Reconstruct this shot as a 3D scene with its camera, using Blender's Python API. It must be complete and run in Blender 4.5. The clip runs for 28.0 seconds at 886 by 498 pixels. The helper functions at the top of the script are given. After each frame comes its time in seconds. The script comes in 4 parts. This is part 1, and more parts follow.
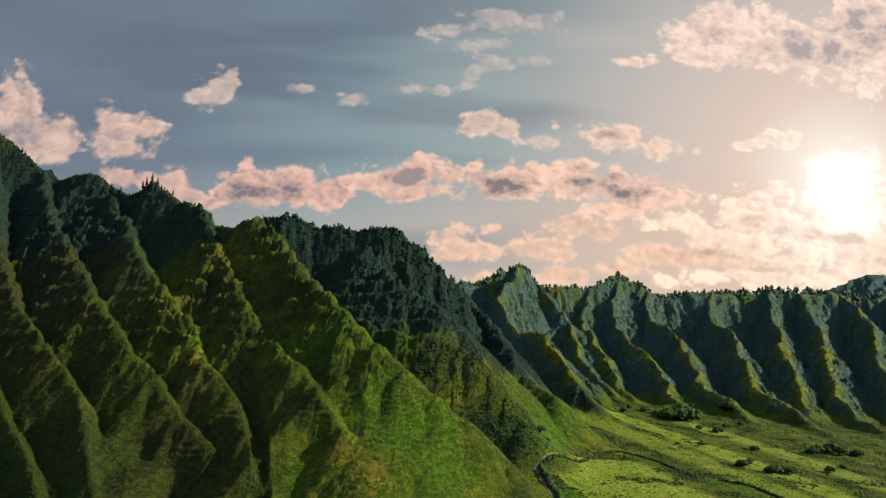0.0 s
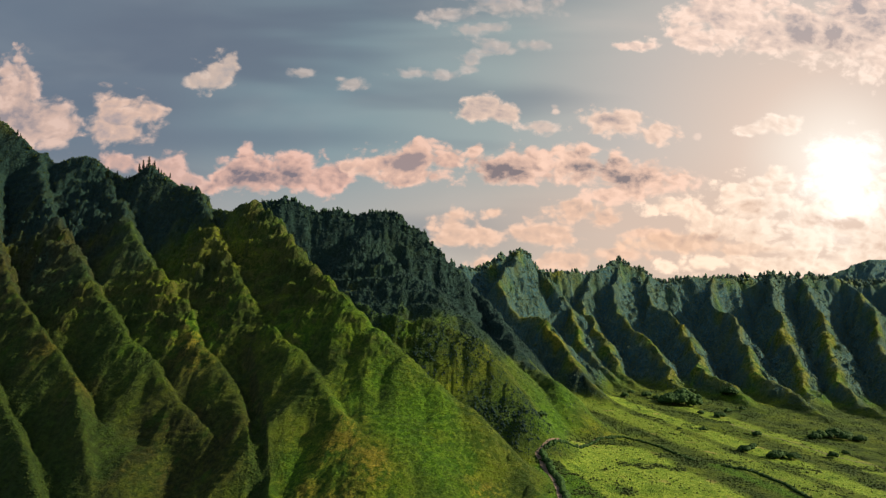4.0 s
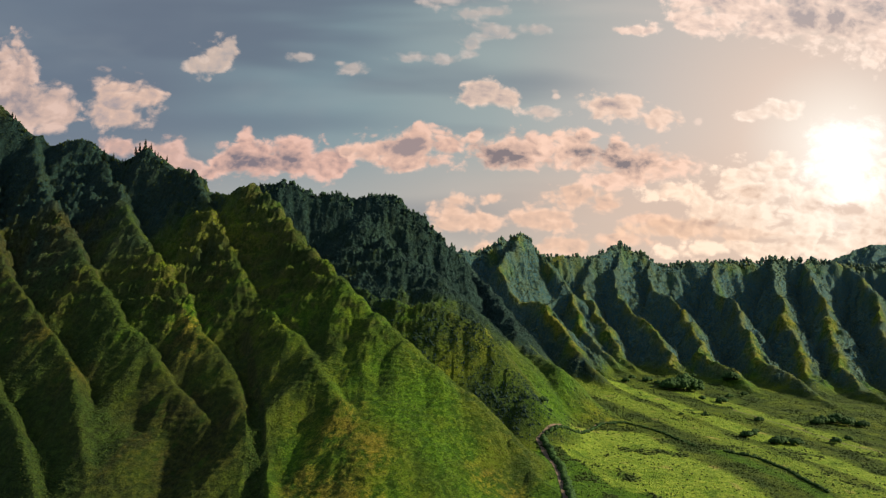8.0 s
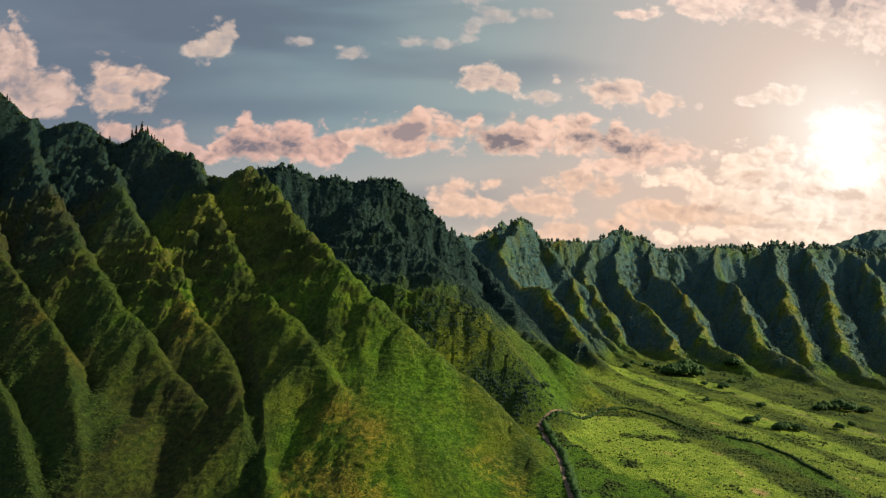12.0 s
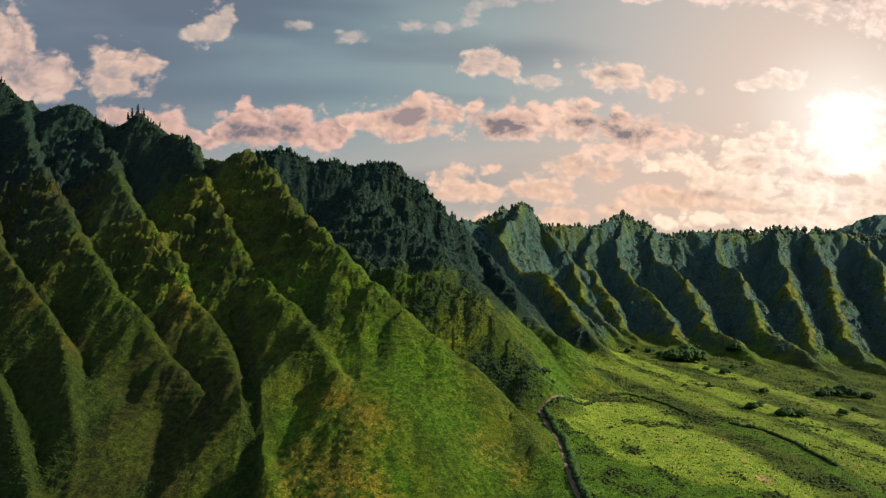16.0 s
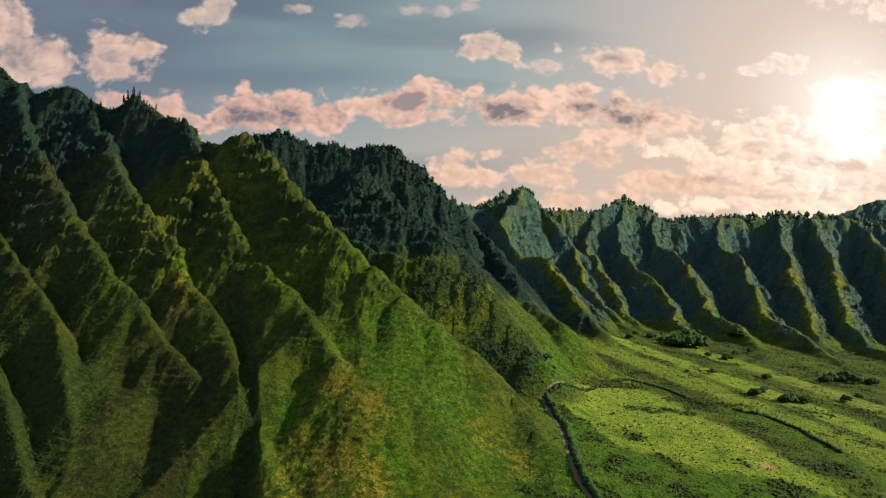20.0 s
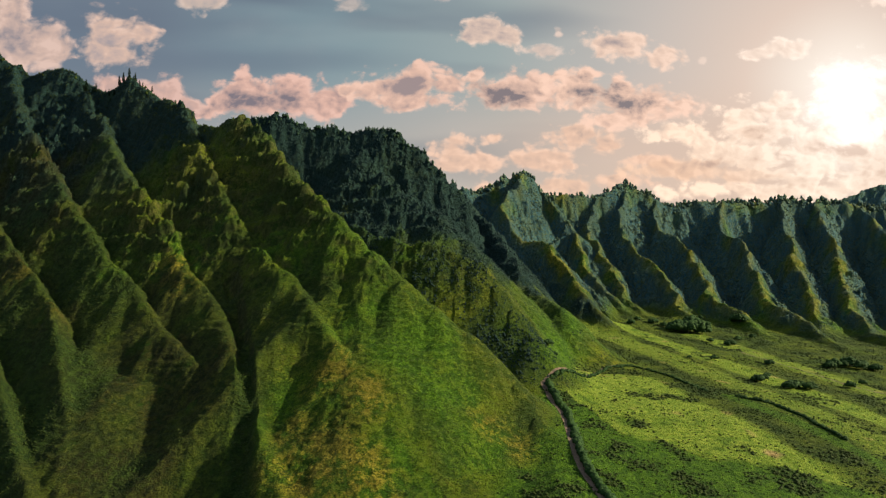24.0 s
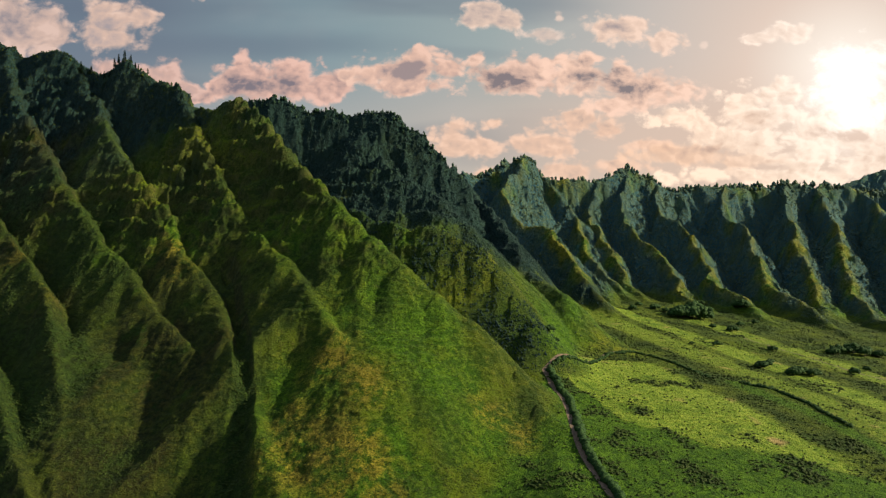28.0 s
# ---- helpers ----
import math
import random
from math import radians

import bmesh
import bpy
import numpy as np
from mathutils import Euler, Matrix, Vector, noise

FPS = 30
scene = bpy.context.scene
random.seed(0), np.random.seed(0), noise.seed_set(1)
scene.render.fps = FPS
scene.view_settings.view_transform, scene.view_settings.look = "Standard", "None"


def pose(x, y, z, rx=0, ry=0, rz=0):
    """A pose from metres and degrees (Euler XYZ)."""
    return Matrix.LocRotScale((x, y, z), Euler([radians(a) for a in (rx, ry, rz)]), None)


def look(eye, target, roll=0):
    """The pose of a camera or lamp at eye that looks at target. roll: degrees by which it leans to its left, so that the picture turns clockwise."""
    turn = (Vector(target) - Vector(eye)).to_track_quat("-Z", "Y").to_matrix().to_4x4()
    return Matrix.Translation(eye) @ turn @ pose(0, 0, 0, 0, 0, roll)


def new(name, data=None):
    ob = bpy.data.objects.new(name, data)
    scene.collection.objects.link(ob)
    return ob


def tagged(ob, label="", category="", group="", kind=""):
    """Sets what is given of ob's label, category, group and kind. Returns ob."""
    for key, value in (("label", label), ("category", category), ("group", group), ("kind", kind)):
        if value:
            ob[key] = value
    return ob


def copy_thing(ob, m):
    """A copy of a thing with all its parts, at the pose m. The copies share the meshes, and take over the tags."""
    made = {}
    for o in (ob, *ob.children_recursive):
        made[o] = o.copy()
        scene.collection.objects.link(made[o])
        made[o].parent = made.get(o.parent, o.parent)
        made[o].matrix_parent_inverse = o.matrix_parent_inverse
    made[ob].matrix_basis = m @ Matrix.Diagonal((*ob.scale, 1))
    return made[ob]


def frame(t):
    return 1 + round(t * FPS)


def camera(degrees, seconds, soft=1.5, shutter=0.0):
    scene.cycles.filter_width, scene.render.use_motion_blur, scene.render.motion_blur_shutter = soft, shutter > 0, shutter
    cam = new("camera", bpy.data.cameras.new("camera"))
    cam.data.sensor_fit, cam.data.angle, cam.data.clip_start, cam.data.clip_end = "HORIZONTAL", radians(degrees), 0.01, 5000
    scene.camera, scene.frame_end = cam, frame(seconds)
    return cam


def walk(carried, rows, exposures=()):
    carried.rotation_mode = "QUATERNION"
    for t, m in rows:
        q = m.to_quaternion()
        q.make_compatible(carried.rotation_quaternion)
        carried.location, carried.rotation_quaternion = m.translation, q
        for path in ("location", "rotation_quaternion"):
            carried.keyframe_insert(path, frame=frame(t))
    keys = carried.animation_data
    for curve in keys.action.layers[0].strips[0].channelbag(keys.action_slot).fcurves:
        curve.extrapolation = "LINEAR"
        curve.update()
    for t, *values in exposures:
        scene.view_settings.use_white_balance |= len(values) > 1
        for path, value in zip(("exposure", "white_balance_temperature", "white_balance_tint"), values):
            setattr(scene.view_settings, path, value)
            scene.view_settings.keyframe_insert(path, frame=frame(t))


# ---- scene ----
cam = camera(60, 28.0, soft=1.3)
PATH = [
    (0.0, pose(0.00, 0.00, 140.00, 99.353, -0.000, -1.163)),
    (4.0, pose(0.00, 12.31, 140.00, 98.251, -0.034, -1.171)),
    (8.0, pose(0.00, 24.62, 140.00, 97.148, -0.068, -1.179)),
    (12.0, pose(0.00, 36.93, 140.00, 96.045, -0.102, -1.186)),
    (16.0, pose(0.00, 49.24, 140.00, 94.943, -0.137, -1.192)),
    (20.0, pose(0.00, 61.55, 140.00, 93.840, -0.171, -1.198)),
    (24.0, pose(0.00, 73.85, 140.00, 92.737, -0.206, -1.203)),
    (28.0, pose(0.00, 86.16, 140.00, 91.635, -0.241, -1.207)),
]
walk(cam, PATH, exposures=[(0.0, 1.25), (28.0, 1.25)])

# ---- world, sun and exposure ----
SUN_AZ, SUN_EL = radians(96.0), radians(23.0)
sun_dir = Vector((math.sin(SUN_AZ) * math.cos(SUN_EL), math.cos(SUN_AZ) * math.cos(SUN_EL), math.sin(SUN_EL)))
sun = new("sun", bpy.data.lights.new("sun", "SUN"))
sun.data.energy, sun.data.angle, sun.data.color = 4.4, radians(1.2), (1.0, 0.88, 0.58)
sun.matrix_world = look(sun_dir * 1000, (0, 0, 0))


class Nodes:
    """Short hand for building node trees."""

    def __init__(self, tree):
        self.tree = tree

    def put(self, socket, value):
        if hasattr(value, "is_output"):
            self.tree.links.new(value, socket)
        elif isinstance(value, (tuple, list)) and len(value) == 3 and socket.type == "RGBA":
            socket.default_value = (*value, 1)
        else:
            socket.default_value = value

    def node(self, kind, **inputs):
        n = self.tree.nodes.new(kind)
        for key, value in inputs.items():
            self.put(n.inputs[key.replace("_", " ")], value)
        return n

    def math(self, op, a, b=0.0, c=0.0, clamp=False):
        n = self.tree.nodes.new("ShaderNodeMath")
        n.operation, n.use_clamp = op, clamp
        for s, v in zip(n.inputs, (a, b, c)):
            self.put(s, v)
        return n.outputs[0]

    def vec(self, op, a, b=(0, 0, 0)):
        n = self.tree.nodes.new("ShaderNodeVectorMath")
        n.operation = op
        self.put(n.inputs[0], a)
        self.put(n.inputs[1], b)
        return n.outputs["Value"] if op in ("DOT_PRODUCT", "LENGTH", "DISTANCE") else n.outputs[0]

    def ramp(self, v, lo, hi, a=0.0, b=1.0, smooth=True):
        n = self.tree.nodes.new("ShaderNodeMapRange")
        n.interpolation_type = "SMOOTHSTEP" if smooth else "LINEAR"
        for s, x in zip(n.inputs, (v, lo, hi, a, b)):
            self.put(s, x)
        return n.outputs[0]

    def mix(self, f, a, b, blend="MIX"):
        n = self.tree.nodes.new("ShaderNodeMix")
        n.data_type, n.blend_type = "RGBA", blend
        self.put(n.inputs[0], f)
        self.put(n.inputs[6], a)
        self.put(n.inputs[7], b)
        return n.outputs[2]

    def noise(self, p, scale, detail=4.0, rough=0.55, distort=0.0):
        n = self.node("ShaderNodeTexNoise", Vector=p, Scale=scale, Detail=detail, Roughness=rough, Distortion=distort)
        return n.outputs[0]

    def attr(self, name):
        n = self.tree.nodes.new("ShaderNodeAttribute")
        n.attribute_name = name
        return n.outputs["Fac"]


world = bpy.data.worlds.new("evening_sky")
scene.world = world
world.use_nodes = True
world.node_tree.nodes.clear()
W = Nodes(world.node_tree)

# A place in the sky: how far right and how far up, per unit forwards (north is +y).
heading = W.node("ShaderNodeTexCoord").outputs["Generated"]
ways = W.node("ShaderNodeSeparateXYZ", Vector=heading).outputs
ahead = W.math("MAXIMUM", ways[1], 0.12)
right, high = W.math("DIVIDE", ways[0], ahead), W.math("DIVIDE", ways[2], ahead)
spot = W.node("ShaderNodeCombineXYZ", X=right, Y=high).outputs[0]
GLOW = (0.563, 0.247, 0)
off = W.vec("DISTANCE", spot, GLOW)


def shades(n, v, *stops):
    r = n.tree.nodes.new("ShaderNodeValToRGB")
    while len(r.color_ramp.elements) < len(stops):
        r.color_ramp.elements.new(0.5)
    for e, (at, c) in zip(r.color_ramp.elements, stops):
        e.position, e.color = at, (*c, 1)
    n.put(r.inputs[0], v)
    return r.outputs[0]


# clear sky: white round the low sun, peach, then slate blue; paler towards the horizon
clear = shades(W, W.math("MULTIPLY", off, 0.75), (0.0, (1.0, 0.93, 0.86)), (0.05, (1.0, 0.84, 0.69)), (0.11, (0.90, 0.69, 0.55)), (0.22, (0.66, 0.58, 0.51)),
               (0.36, (0.39, 0.45, 0.43)), (0.52, (0.25, 0.345, 0.37)), (0.70, (0.175, 0.215, 0.262)), (1.0, (0.13, 0.17, 0.23)))
pale = W.math("MULTIPLY", W.ramp(high, 0.30, 0.17), W.ramp(off, 1.1, 0.35, 0.55, 0.75))
clear = W.mix(pale, clear, W.mix(W.ramp(off, 0.75, 0.25), (0.55, 0.50, 0.44), (0.86, 0.60, 0.44)))
streaky = W.noise(W.vec("MULTIPLY", W.vec("ADD", spot, (0.0, 0.35, 0)), (1.6, 9.0, 1.0)), 1.0, 3, 0.5, 0.3)
clear = W.mix(W.math("MULTIPLY", W.ramp(streaky, 0.46, 0.64), W.ramp(off, 0.25, 0.8, 0.0, 0.75)), clear, (0.135, 0.165, 0.215))
haze_veil = W.noise(W.vec("MULTIPLY", spot, (2.0, 6.0, 1.0)), 1.0, 4, 0.55, 0.4)
clear = W.mix(W.math("MULTIPLY", W.ramp(haze_veil, 0.50, 0.72), 0.28), clear, W.mix(W.ramp(off, 0.3, 0.9), (0.80, 0.66, 0.57), (0.36, 0.40, 0.41)))

# beyond the view the sky is broken, pale evening cloud
pale_cloud = W.mix(W.ramp(W.noise(heading, 3.0, 5, 0.6), 0.40, 0.62), (0.36, 0.47, 0.58), (0.58, 0.66, 0.73))
pale_cloud = W.mix(1.0, pale_cloud, W.ramp(ways[2], 0.0, 0.85, 0.72, 1.30), "MULTIPLY")
clear = W.mix(W.ramp(ways[1], 0.45, -0.05), clear, pale_cloud)

STREAKS = [(-0.238, 0.295, 0.254, 0.024, 0.46), (0.108, 0.345, 0.161, 0.024, 0.37), (-0.385, 0.435, 0.355, 0.066, 0.34), (-0.456, 0.360, 0.186, 0.033, 0.28), (0.002, 0.365, 0.101, 0.022, 0.25), (0.047, 0.284, 0.101, 0.013, 0.19), (-0.489, 0.272, 0.186, 0.018, 0.22), (-0.182, 0.501, 0.423, 0.066, 0.37), (-0.150, 0.414, 0.169, 0.015, 0.19)]
streak_warp = W.vec("SUBTRACT", W.node("ShaderNodeTexNoise", Vector=W.vec("MULTIPLY", spot, (1.0, 3.0, 1.0)), Scale=5.0, Detail=3.0).outputs["Color"], (0.5, 0.5, 0.5))
# long slate-grey streaks of high cloud
for cx, cy, rx, ry, depth in STREAKS:
    d = W.vec("LENGTH", W.vec("MULTIPLY", W.vec("SUBTRACT", W.vec("ADD", spot, W.vec("MULTIPLY", streak_warp, (0.10, 0.035, 0))), (cx, cy, 0)), (1 / rx, 1 / ry, 0)))
    clear = W.mix(W.math("MULTIPLY", W.ramp(d, 1.15, 0.15), depth), clear, (0.150, 0.180, 0.232))

# billows shared by all the clouds: rounded puffs of two sizes over ragged noise
warp = W.node("ShaderNodeTexNoise", Vector=spot, Scale=16.0, Detail=2.0)
bent = W.vec("ADD", spot, W.vec("MULTIPLY", W.vec("SUBTRACT", warp.outputs["Color"], (0.5, 0.5, 0.5)), (0.035, 0.022, 0)))
stretched = W.vec("MULTIPLY", bent, (1.0, 1.4, 1.0))
billow = W.noise(stretched, 19.0, 10, 0.64)
fine_warp = W.vec("ADD", stretched, W.vec("MULTIPLY", W.vec("SUBTRACT", W.node("ShaderNodeTexNoise", Vector=spot, Scale=70.0, Detail=3.0).outputs["Color"], (0.5, 0.5, 0.5)), (0.014, 0.014, 0)))


def puffs(p, scale):
    v = W.node("ShaderNodeTexVoronoi", Vector=p, Scale=scale)
    return W.math("SUBTRACT", 0.42, v.outputs["Distance"])


lump = W.math("ADD", puffs(fine_warp, 34.0), W.math("MULTIPLY", puffs(fine_warp, 85.0), 0.5))
toward = W.vec("ADD", fine_warp, (0.006, 0.004, 0))
lump_sunward = W.math("ADD", puffs(toward, 34.0), W.math("MULTIPLY", puffs(toward, 85.0), 0.5))
rough_edge = W.math("ADD", W.math("MULTIPLY", W.math("SUBTRACT", billow, 0.5), 2.4), W.math("MULTIPLY", lump, 0.75))
murk = W.noise(W.vec("ADD", W.vec("MULTIPLY", spot, (1.0, 1.8, 1.0)), (3.1, 1.7, 0)), 8.0, 4, 0.5)
fleck = W.noise(stretched, 60.0, 6, 0.62)

# the thick, grey middles of the larger clouds
SHADED = [(-0.183, 0.245, 0.041, 0.022), (-0.236, 0.240, 0.025, 0.015), (0.091, 0.255, 0.049, 0.022), (0.221, 0.256, 0.049, 0.020), (0.267, 0.241, 0.036, 0.015), (-0.028, 0.265, 0.039, 0.013), (-0.543, 0.317, 0.038, 0.029), (-0.414, 0.318, 0.022, 0.015), (0.526, 0.453, 0.102, 0.028), (0.621, 0.467, 0.068, 0.037), (0.241, 0.323, 0.025, 0.009), (0.370, 0.162, 0.051, 0.009), (0.545, 0.184, 0.051, 0.013), (0.432, 0.208, 0.020, 0.007)]
shaded = 0.0
for cx, cy, rx, ry in SHADED:
    d = W.vec("LENGTH", W.vec("MULTIPLY", W.vec("SUBTRACT", bent, (cx, cy, 0)), (1 / rx, 1 / ry, 0)))
    shaded = W.math("MAXIMUM", shaded, W.ramp(W.math("ADD", d, W.math("MULTIPLY", rough_edge, -0.55)), 1.35, 0.0))


def cloud_bank(under, lumps, lit, core, soft=0.30, ragged=1.5, thick=1.0):
    """Lays a bank of clouds over the sky: lumps as (right, high, half width, half height)."""
    near = None
    for cx, cy, rx, ry in lumps:
        d = W.vec("LENGTH", W.vec("MULTIPLY", W.vec("SUBTRACT", spot, (cx, cy, 0)), (1 / rx, 1 / ry, 0)))
        near = d if near is None else W.math("SMOOTH_MIN", near, d, 0.55)
    inside = W.math("SUBTRACT", 1.12, near)
    body = W.math("ADD", inside, W.math("MULTIPLY", rough_edge, ragged * 0.62))
    cover = W.math("MULTIPLY", W.ramp(body, 0.0, soft), thick)
    thickness = W.math("ADD", W.math("MINIMUM", inside, 0.55), W.math("MULTIPLY", rough_edge, 0.45))
    deep = W.math("MULTIPLY", W.ramp(thickness, 0.22, 0.85), W.ramp(murk, 0.40, 0.56, 0.30, 0.85))
    deep = W.math("ADD", deep, W.math("MULTIPLY", shaded, 0.72))
    deep = W.math("ADD", deep, W.math("MULTIPLY", W.math("SUBTRACT", lump_sunward, lump), 0.9))
    tone = W.math("ADD", deep, W.math("MULTIPLY", W.math("SUBTRACT", fleck, 0.5), 0.9), clamp=True)
    glow = tuple(min(1.5, 1.12 * v + 0.03) for v in lit)
    middle = tuple(0.62 * a + 0.38 * b for a, b in zip(lit, core))
    colour = shades(W, tone, (0.0, glow), (0.25, lit), (0.6, middle), (1.0, core))
    colour = W.mix(W.ramp(off, 0.26, 0.05, 0.0, 0.75), colour, W.mix(tone, (1.28, 1.06, 0.86), (0.80, 0.53, 0.36)))
    return W.mix(cover, under, colour)


sky = clear
sky = cloud_bank(sky, [(0.032, 0.169, 0.036, 0.029), (0.062, 0.161, 0.036, 0.020), (0.152, 0.163, 0.056, 0.020), (0.085, 0.192, 0.019, 0.011), (0.190, 0.197, 0.044, 0.020), (0.235, 0.184, 0.030, 0.016), (0.287, 0.167, 0.040, 0.011), (0.181, 0.131, 0.065, 0.016), (0.256, 0.137, 0.066, 0.013), (0.107, 0.125, 0.064, 0.012)],
                 (1.04, 0.65, 0.44), (0.62, 0.43, 0.33), 0.55, 1.5, 0.85)
sky = cloud_bank(sky, [(0.341, 0.202, 0.059, 0.022), (0.386, 0.179, 0.049, 0.034), (0.432, 0.214, 0.050, 0.030), (0.464, 0.239, 0.038, 0.024), (0.438, 0.176, 0.076, 0.039), (0.522, 0.168, 0.106, 0.046), (0.584, 0.203, 0.066, 0.046), (0.597, 0.150, 0.077, 0.037), (0.369, 0.128, 0.089, 0.015), (0.520, 0.125, 0.115, 0.018)],
                 (1.22, 0.88, 0.64), (0.82, 0.55, 0.4), 0.5, 1.7, 0.95)
sky = cloud_bank(sky, [(0.347, 0.152, 0.107, 0.018), (0.415, 0.147, 0.061, 0.013), (0.545, 0.180, 0.059, 0.019), (0.432, 0.202, 0.022, 0.011)],
                 (1.04, 0.65, 0.42), (0.6, 0.38, 0.28), 0.6, 1.5, 0.8)
sky = cloud_bank(sky, [(-0.237, 0.245, 0.052, 0.031), (-0.241, 0.272, 0.014, 0.022), (-0.266, 0.238, 0.027, 0.017), (-0.173, 0.250, 0.042, 0.036), (-0.129, 0.239, 0.035, 0.027), (-0.306, 0.226, 0.029, 0.011)],
                 (0.85, 0.51, 0.39), (0.24, 0.185, 0.2), 0.45, 1.45, 1.0)
sky = cloud_bank(sky, [(-0.073, 0.262, 0.041, 0.024), (-0.017, 0.272, 0.045, 0.026), (-0.031, 0.245, 0.056, 0.021), (0.025, 0.264, 0.028, 0.024), (-0.109, 0.256, 0.011, 0.009)],
                 (0.91, 0.57, 0.42), (0.4, 0.29, 0.27), 0.5, 1.5, 1.0)
sky = cloud_bank(sky, [(0.089, 0.255, 0.057, 0.028), (0.066, 0.280, 0.016, 0.010), (0.111, 0.271, 0.019, 0.018), (0.153, 0.258, 0.042, 0.028)],
                 (0.95, 0.61, 0.45), (0.27, 0.205, 0.2), 0.5, 1.45, 1.0)
sky = cloud_bank(sky, [(0.198, 0.260, 0.046, 0.032), (0.251, 0.247, 0.052, 0.032), (0.296, 0.240, 0.049, 0.027), (0.338, 0.238, 0.029, 0.020), (0.250, 0.222, 0.057, 0.013)],
                 (1.02, 0.66, 0.48), (0.28, 0.215, 0.205), 0.5, 1.45, 1.0)
sky = cloud_bank(sky, [(-0.553, 0.367, 0.032, 0.046), (-0.563, 0.338, 0.037, 0.038), (-0.520, 0.310, 0.053, 0.041), (-0.487, 0.310, 0.029, 0.031), (-0.550, 0.306, 0.048, 0.050)],
                 (0.76, 0.52, 0.41), (0.36, 0.29, 0.29), 0.55, 1.4, 1.0)
sky = cloud_bank(sky, [(-0.410, 0.326, 0.048, 0.036), (-0.427, 0.335, 0.025, 0.027), (-0.377, 0.329, 0.030, 0.021), (-0.413, 0.301, 0.049, 0.019)],
                 (0.81, 0.55, 0.42), (0.46, 0.37, 0.36), 0.6, 1.4, 1.0)
sky = cloud_bank(sky, [(-0.411, 0.260, 0.030, 0.016), (-0.333, 0.244, 0.023, 0.028), (-0.318, 0.234, 0.026, 0.013), (-0.370, 0.254, 0.030, 0.013)],
                 (0.76, 0.47, 0.37), (0.46, 0.34, 0.32), 0.5, 1.4, 1.0)
sky = cloud_bank(sky, [(-0.289, 0.385, 0.031, 0.028), (-0.269, 0.399, 0.015, 0.017), (-0.308, 0.377, 0.019, 0.017)],
                 (0.74, 0.56, 0.45), (0.48, 0.42, 0.4), 0.6, 1.5, 0.95)
sky = cloud_bank(sky, [(-0.172, 0.386, 0.020, 0.009), (-0.103, 0.371, 0.025, 0.011), (-0.119, 0.378, 0.011, 0.006)],
                 (0.66, 0.53, 0.45), (0.46, 0.44, 0.43), 0.7, 1.5, 0.7)
sky = cloud_bank(sky, [(0.078, 0.338, 0.038, 0.024), (0.108, 0.331, 0.025, 0.016), (0.056, 0.333, 0.023, 0.012)],
                 (0.91, 0.66, 0.51), (0.48, 0.385, 0.36), 0.55, 1.45, 1.0)
sky = cloud_bank(sky, [(0.150, 0.312, 0.028, 0.013), (0.173, 0.335, 0.009, 0.010), (0.366, 0.300, 0.009, 0.007)],
                 (0.87, 0.65, 0.52), (0.6, 0.5, 0.45), 0.6, 1.5, 0.85)
sky = cloud_bank(sky, [(0.229, 0.320, 0.037, 0.022), (0.268, 0.322, 0.031, 0.022), (0.309, 0.304, 0.034, 0.019)],
                 (0.98, 0.69, 0.52), (0.47, 0.37, 0.34), 0.5, 1.45, 1.0)
sky = cloud_bank(sky, [(0.436, 0.310, 0.026, 0.010), (0.476, 0.317, 0.037, 0.017)],
                 (1.22, 0.94, 0.75), (0.92, 0.74, 0.62), 0.6, 1.6, 0.9)
sky = cloud_bank(sky, [(0.456, 0.454, 0.092, 0.040), (0.542, 0.452, 0.117, 0.046), (0.621, 0.462, 0.100, 0.080), (0.371, 0.444, 0.060, 0.021), (0.418, 0.484, 0.091, 0.036), (0.277, 0.428, 0.038, 0.009)],
                 (1.06, 0.78, 0.62), (0.5, 0.42, 0.4), 0.5, 1.45, 1.0)
sky = cloud_bank(sky, [(0.093, 0.426, 0.036, 0.016), (0.056, 0.402, 0.020, 0.018), (0.024, 0.385, 0.020, 0.010), (0.143, 0.429, 0.028, 0.012), (-0.021, 0.388, 0.036, 0.009), (0.078, 0.452, 0.056, 0.012), (0.109, 0.488, 0.073, 0.021), (0.032, 0.468, 0.045, 0.016)],
                 (0.70, 0.57, 0.49), (0.47, 0.46, 0.45), 0.8, 1.6, 0.7)
nishita = W.node("ShaderNodeTexSky")
nishita.sky_type, nishita.sun_disc, nishita.sun_elevation, nishita.sun_rotation = "NISHITA", False, SUN_EL, SUN_AZ
ragged_off = W.math("ADD", off, W.math("MULTIPLY", W.math("SUBTRACT", billow, 0.5), 0.2))
burst = W.math("ADD", W.math("MULTIPLY", W.math("POWER", W.ramp(off, 0.24, 0.0), 2.6), 0.20), W.math("MULTIPLY", W.ramp(ragged_off, 0.075, 0.0), 0.45), clamp=True)
sky = W.mix(burst, sky, (2.4, 2.2, 2.0))
sky = W.mix(1.0, W.mix(1.0, sky, (0.345, 0.345, 0.345), "MULTIPLY"), W.mix(1.0, nishita.outputs[0], (0.006, 0.006, 0.006), "MULTIPLY"), "ADD")
W.node("ShaderNodeOutputWorld", Surface=W.node("ShaderNodeBackground", Color=sky, Strength=1.0).outputs[0])


# ---- materials ----
def material(name):
    m = bpy.data.materials.new(name)
    m.use_nodes = True
    n = Nodes(m.node_tree)
    return m, n, m.node_tree.nodes["Principled BSDF"]


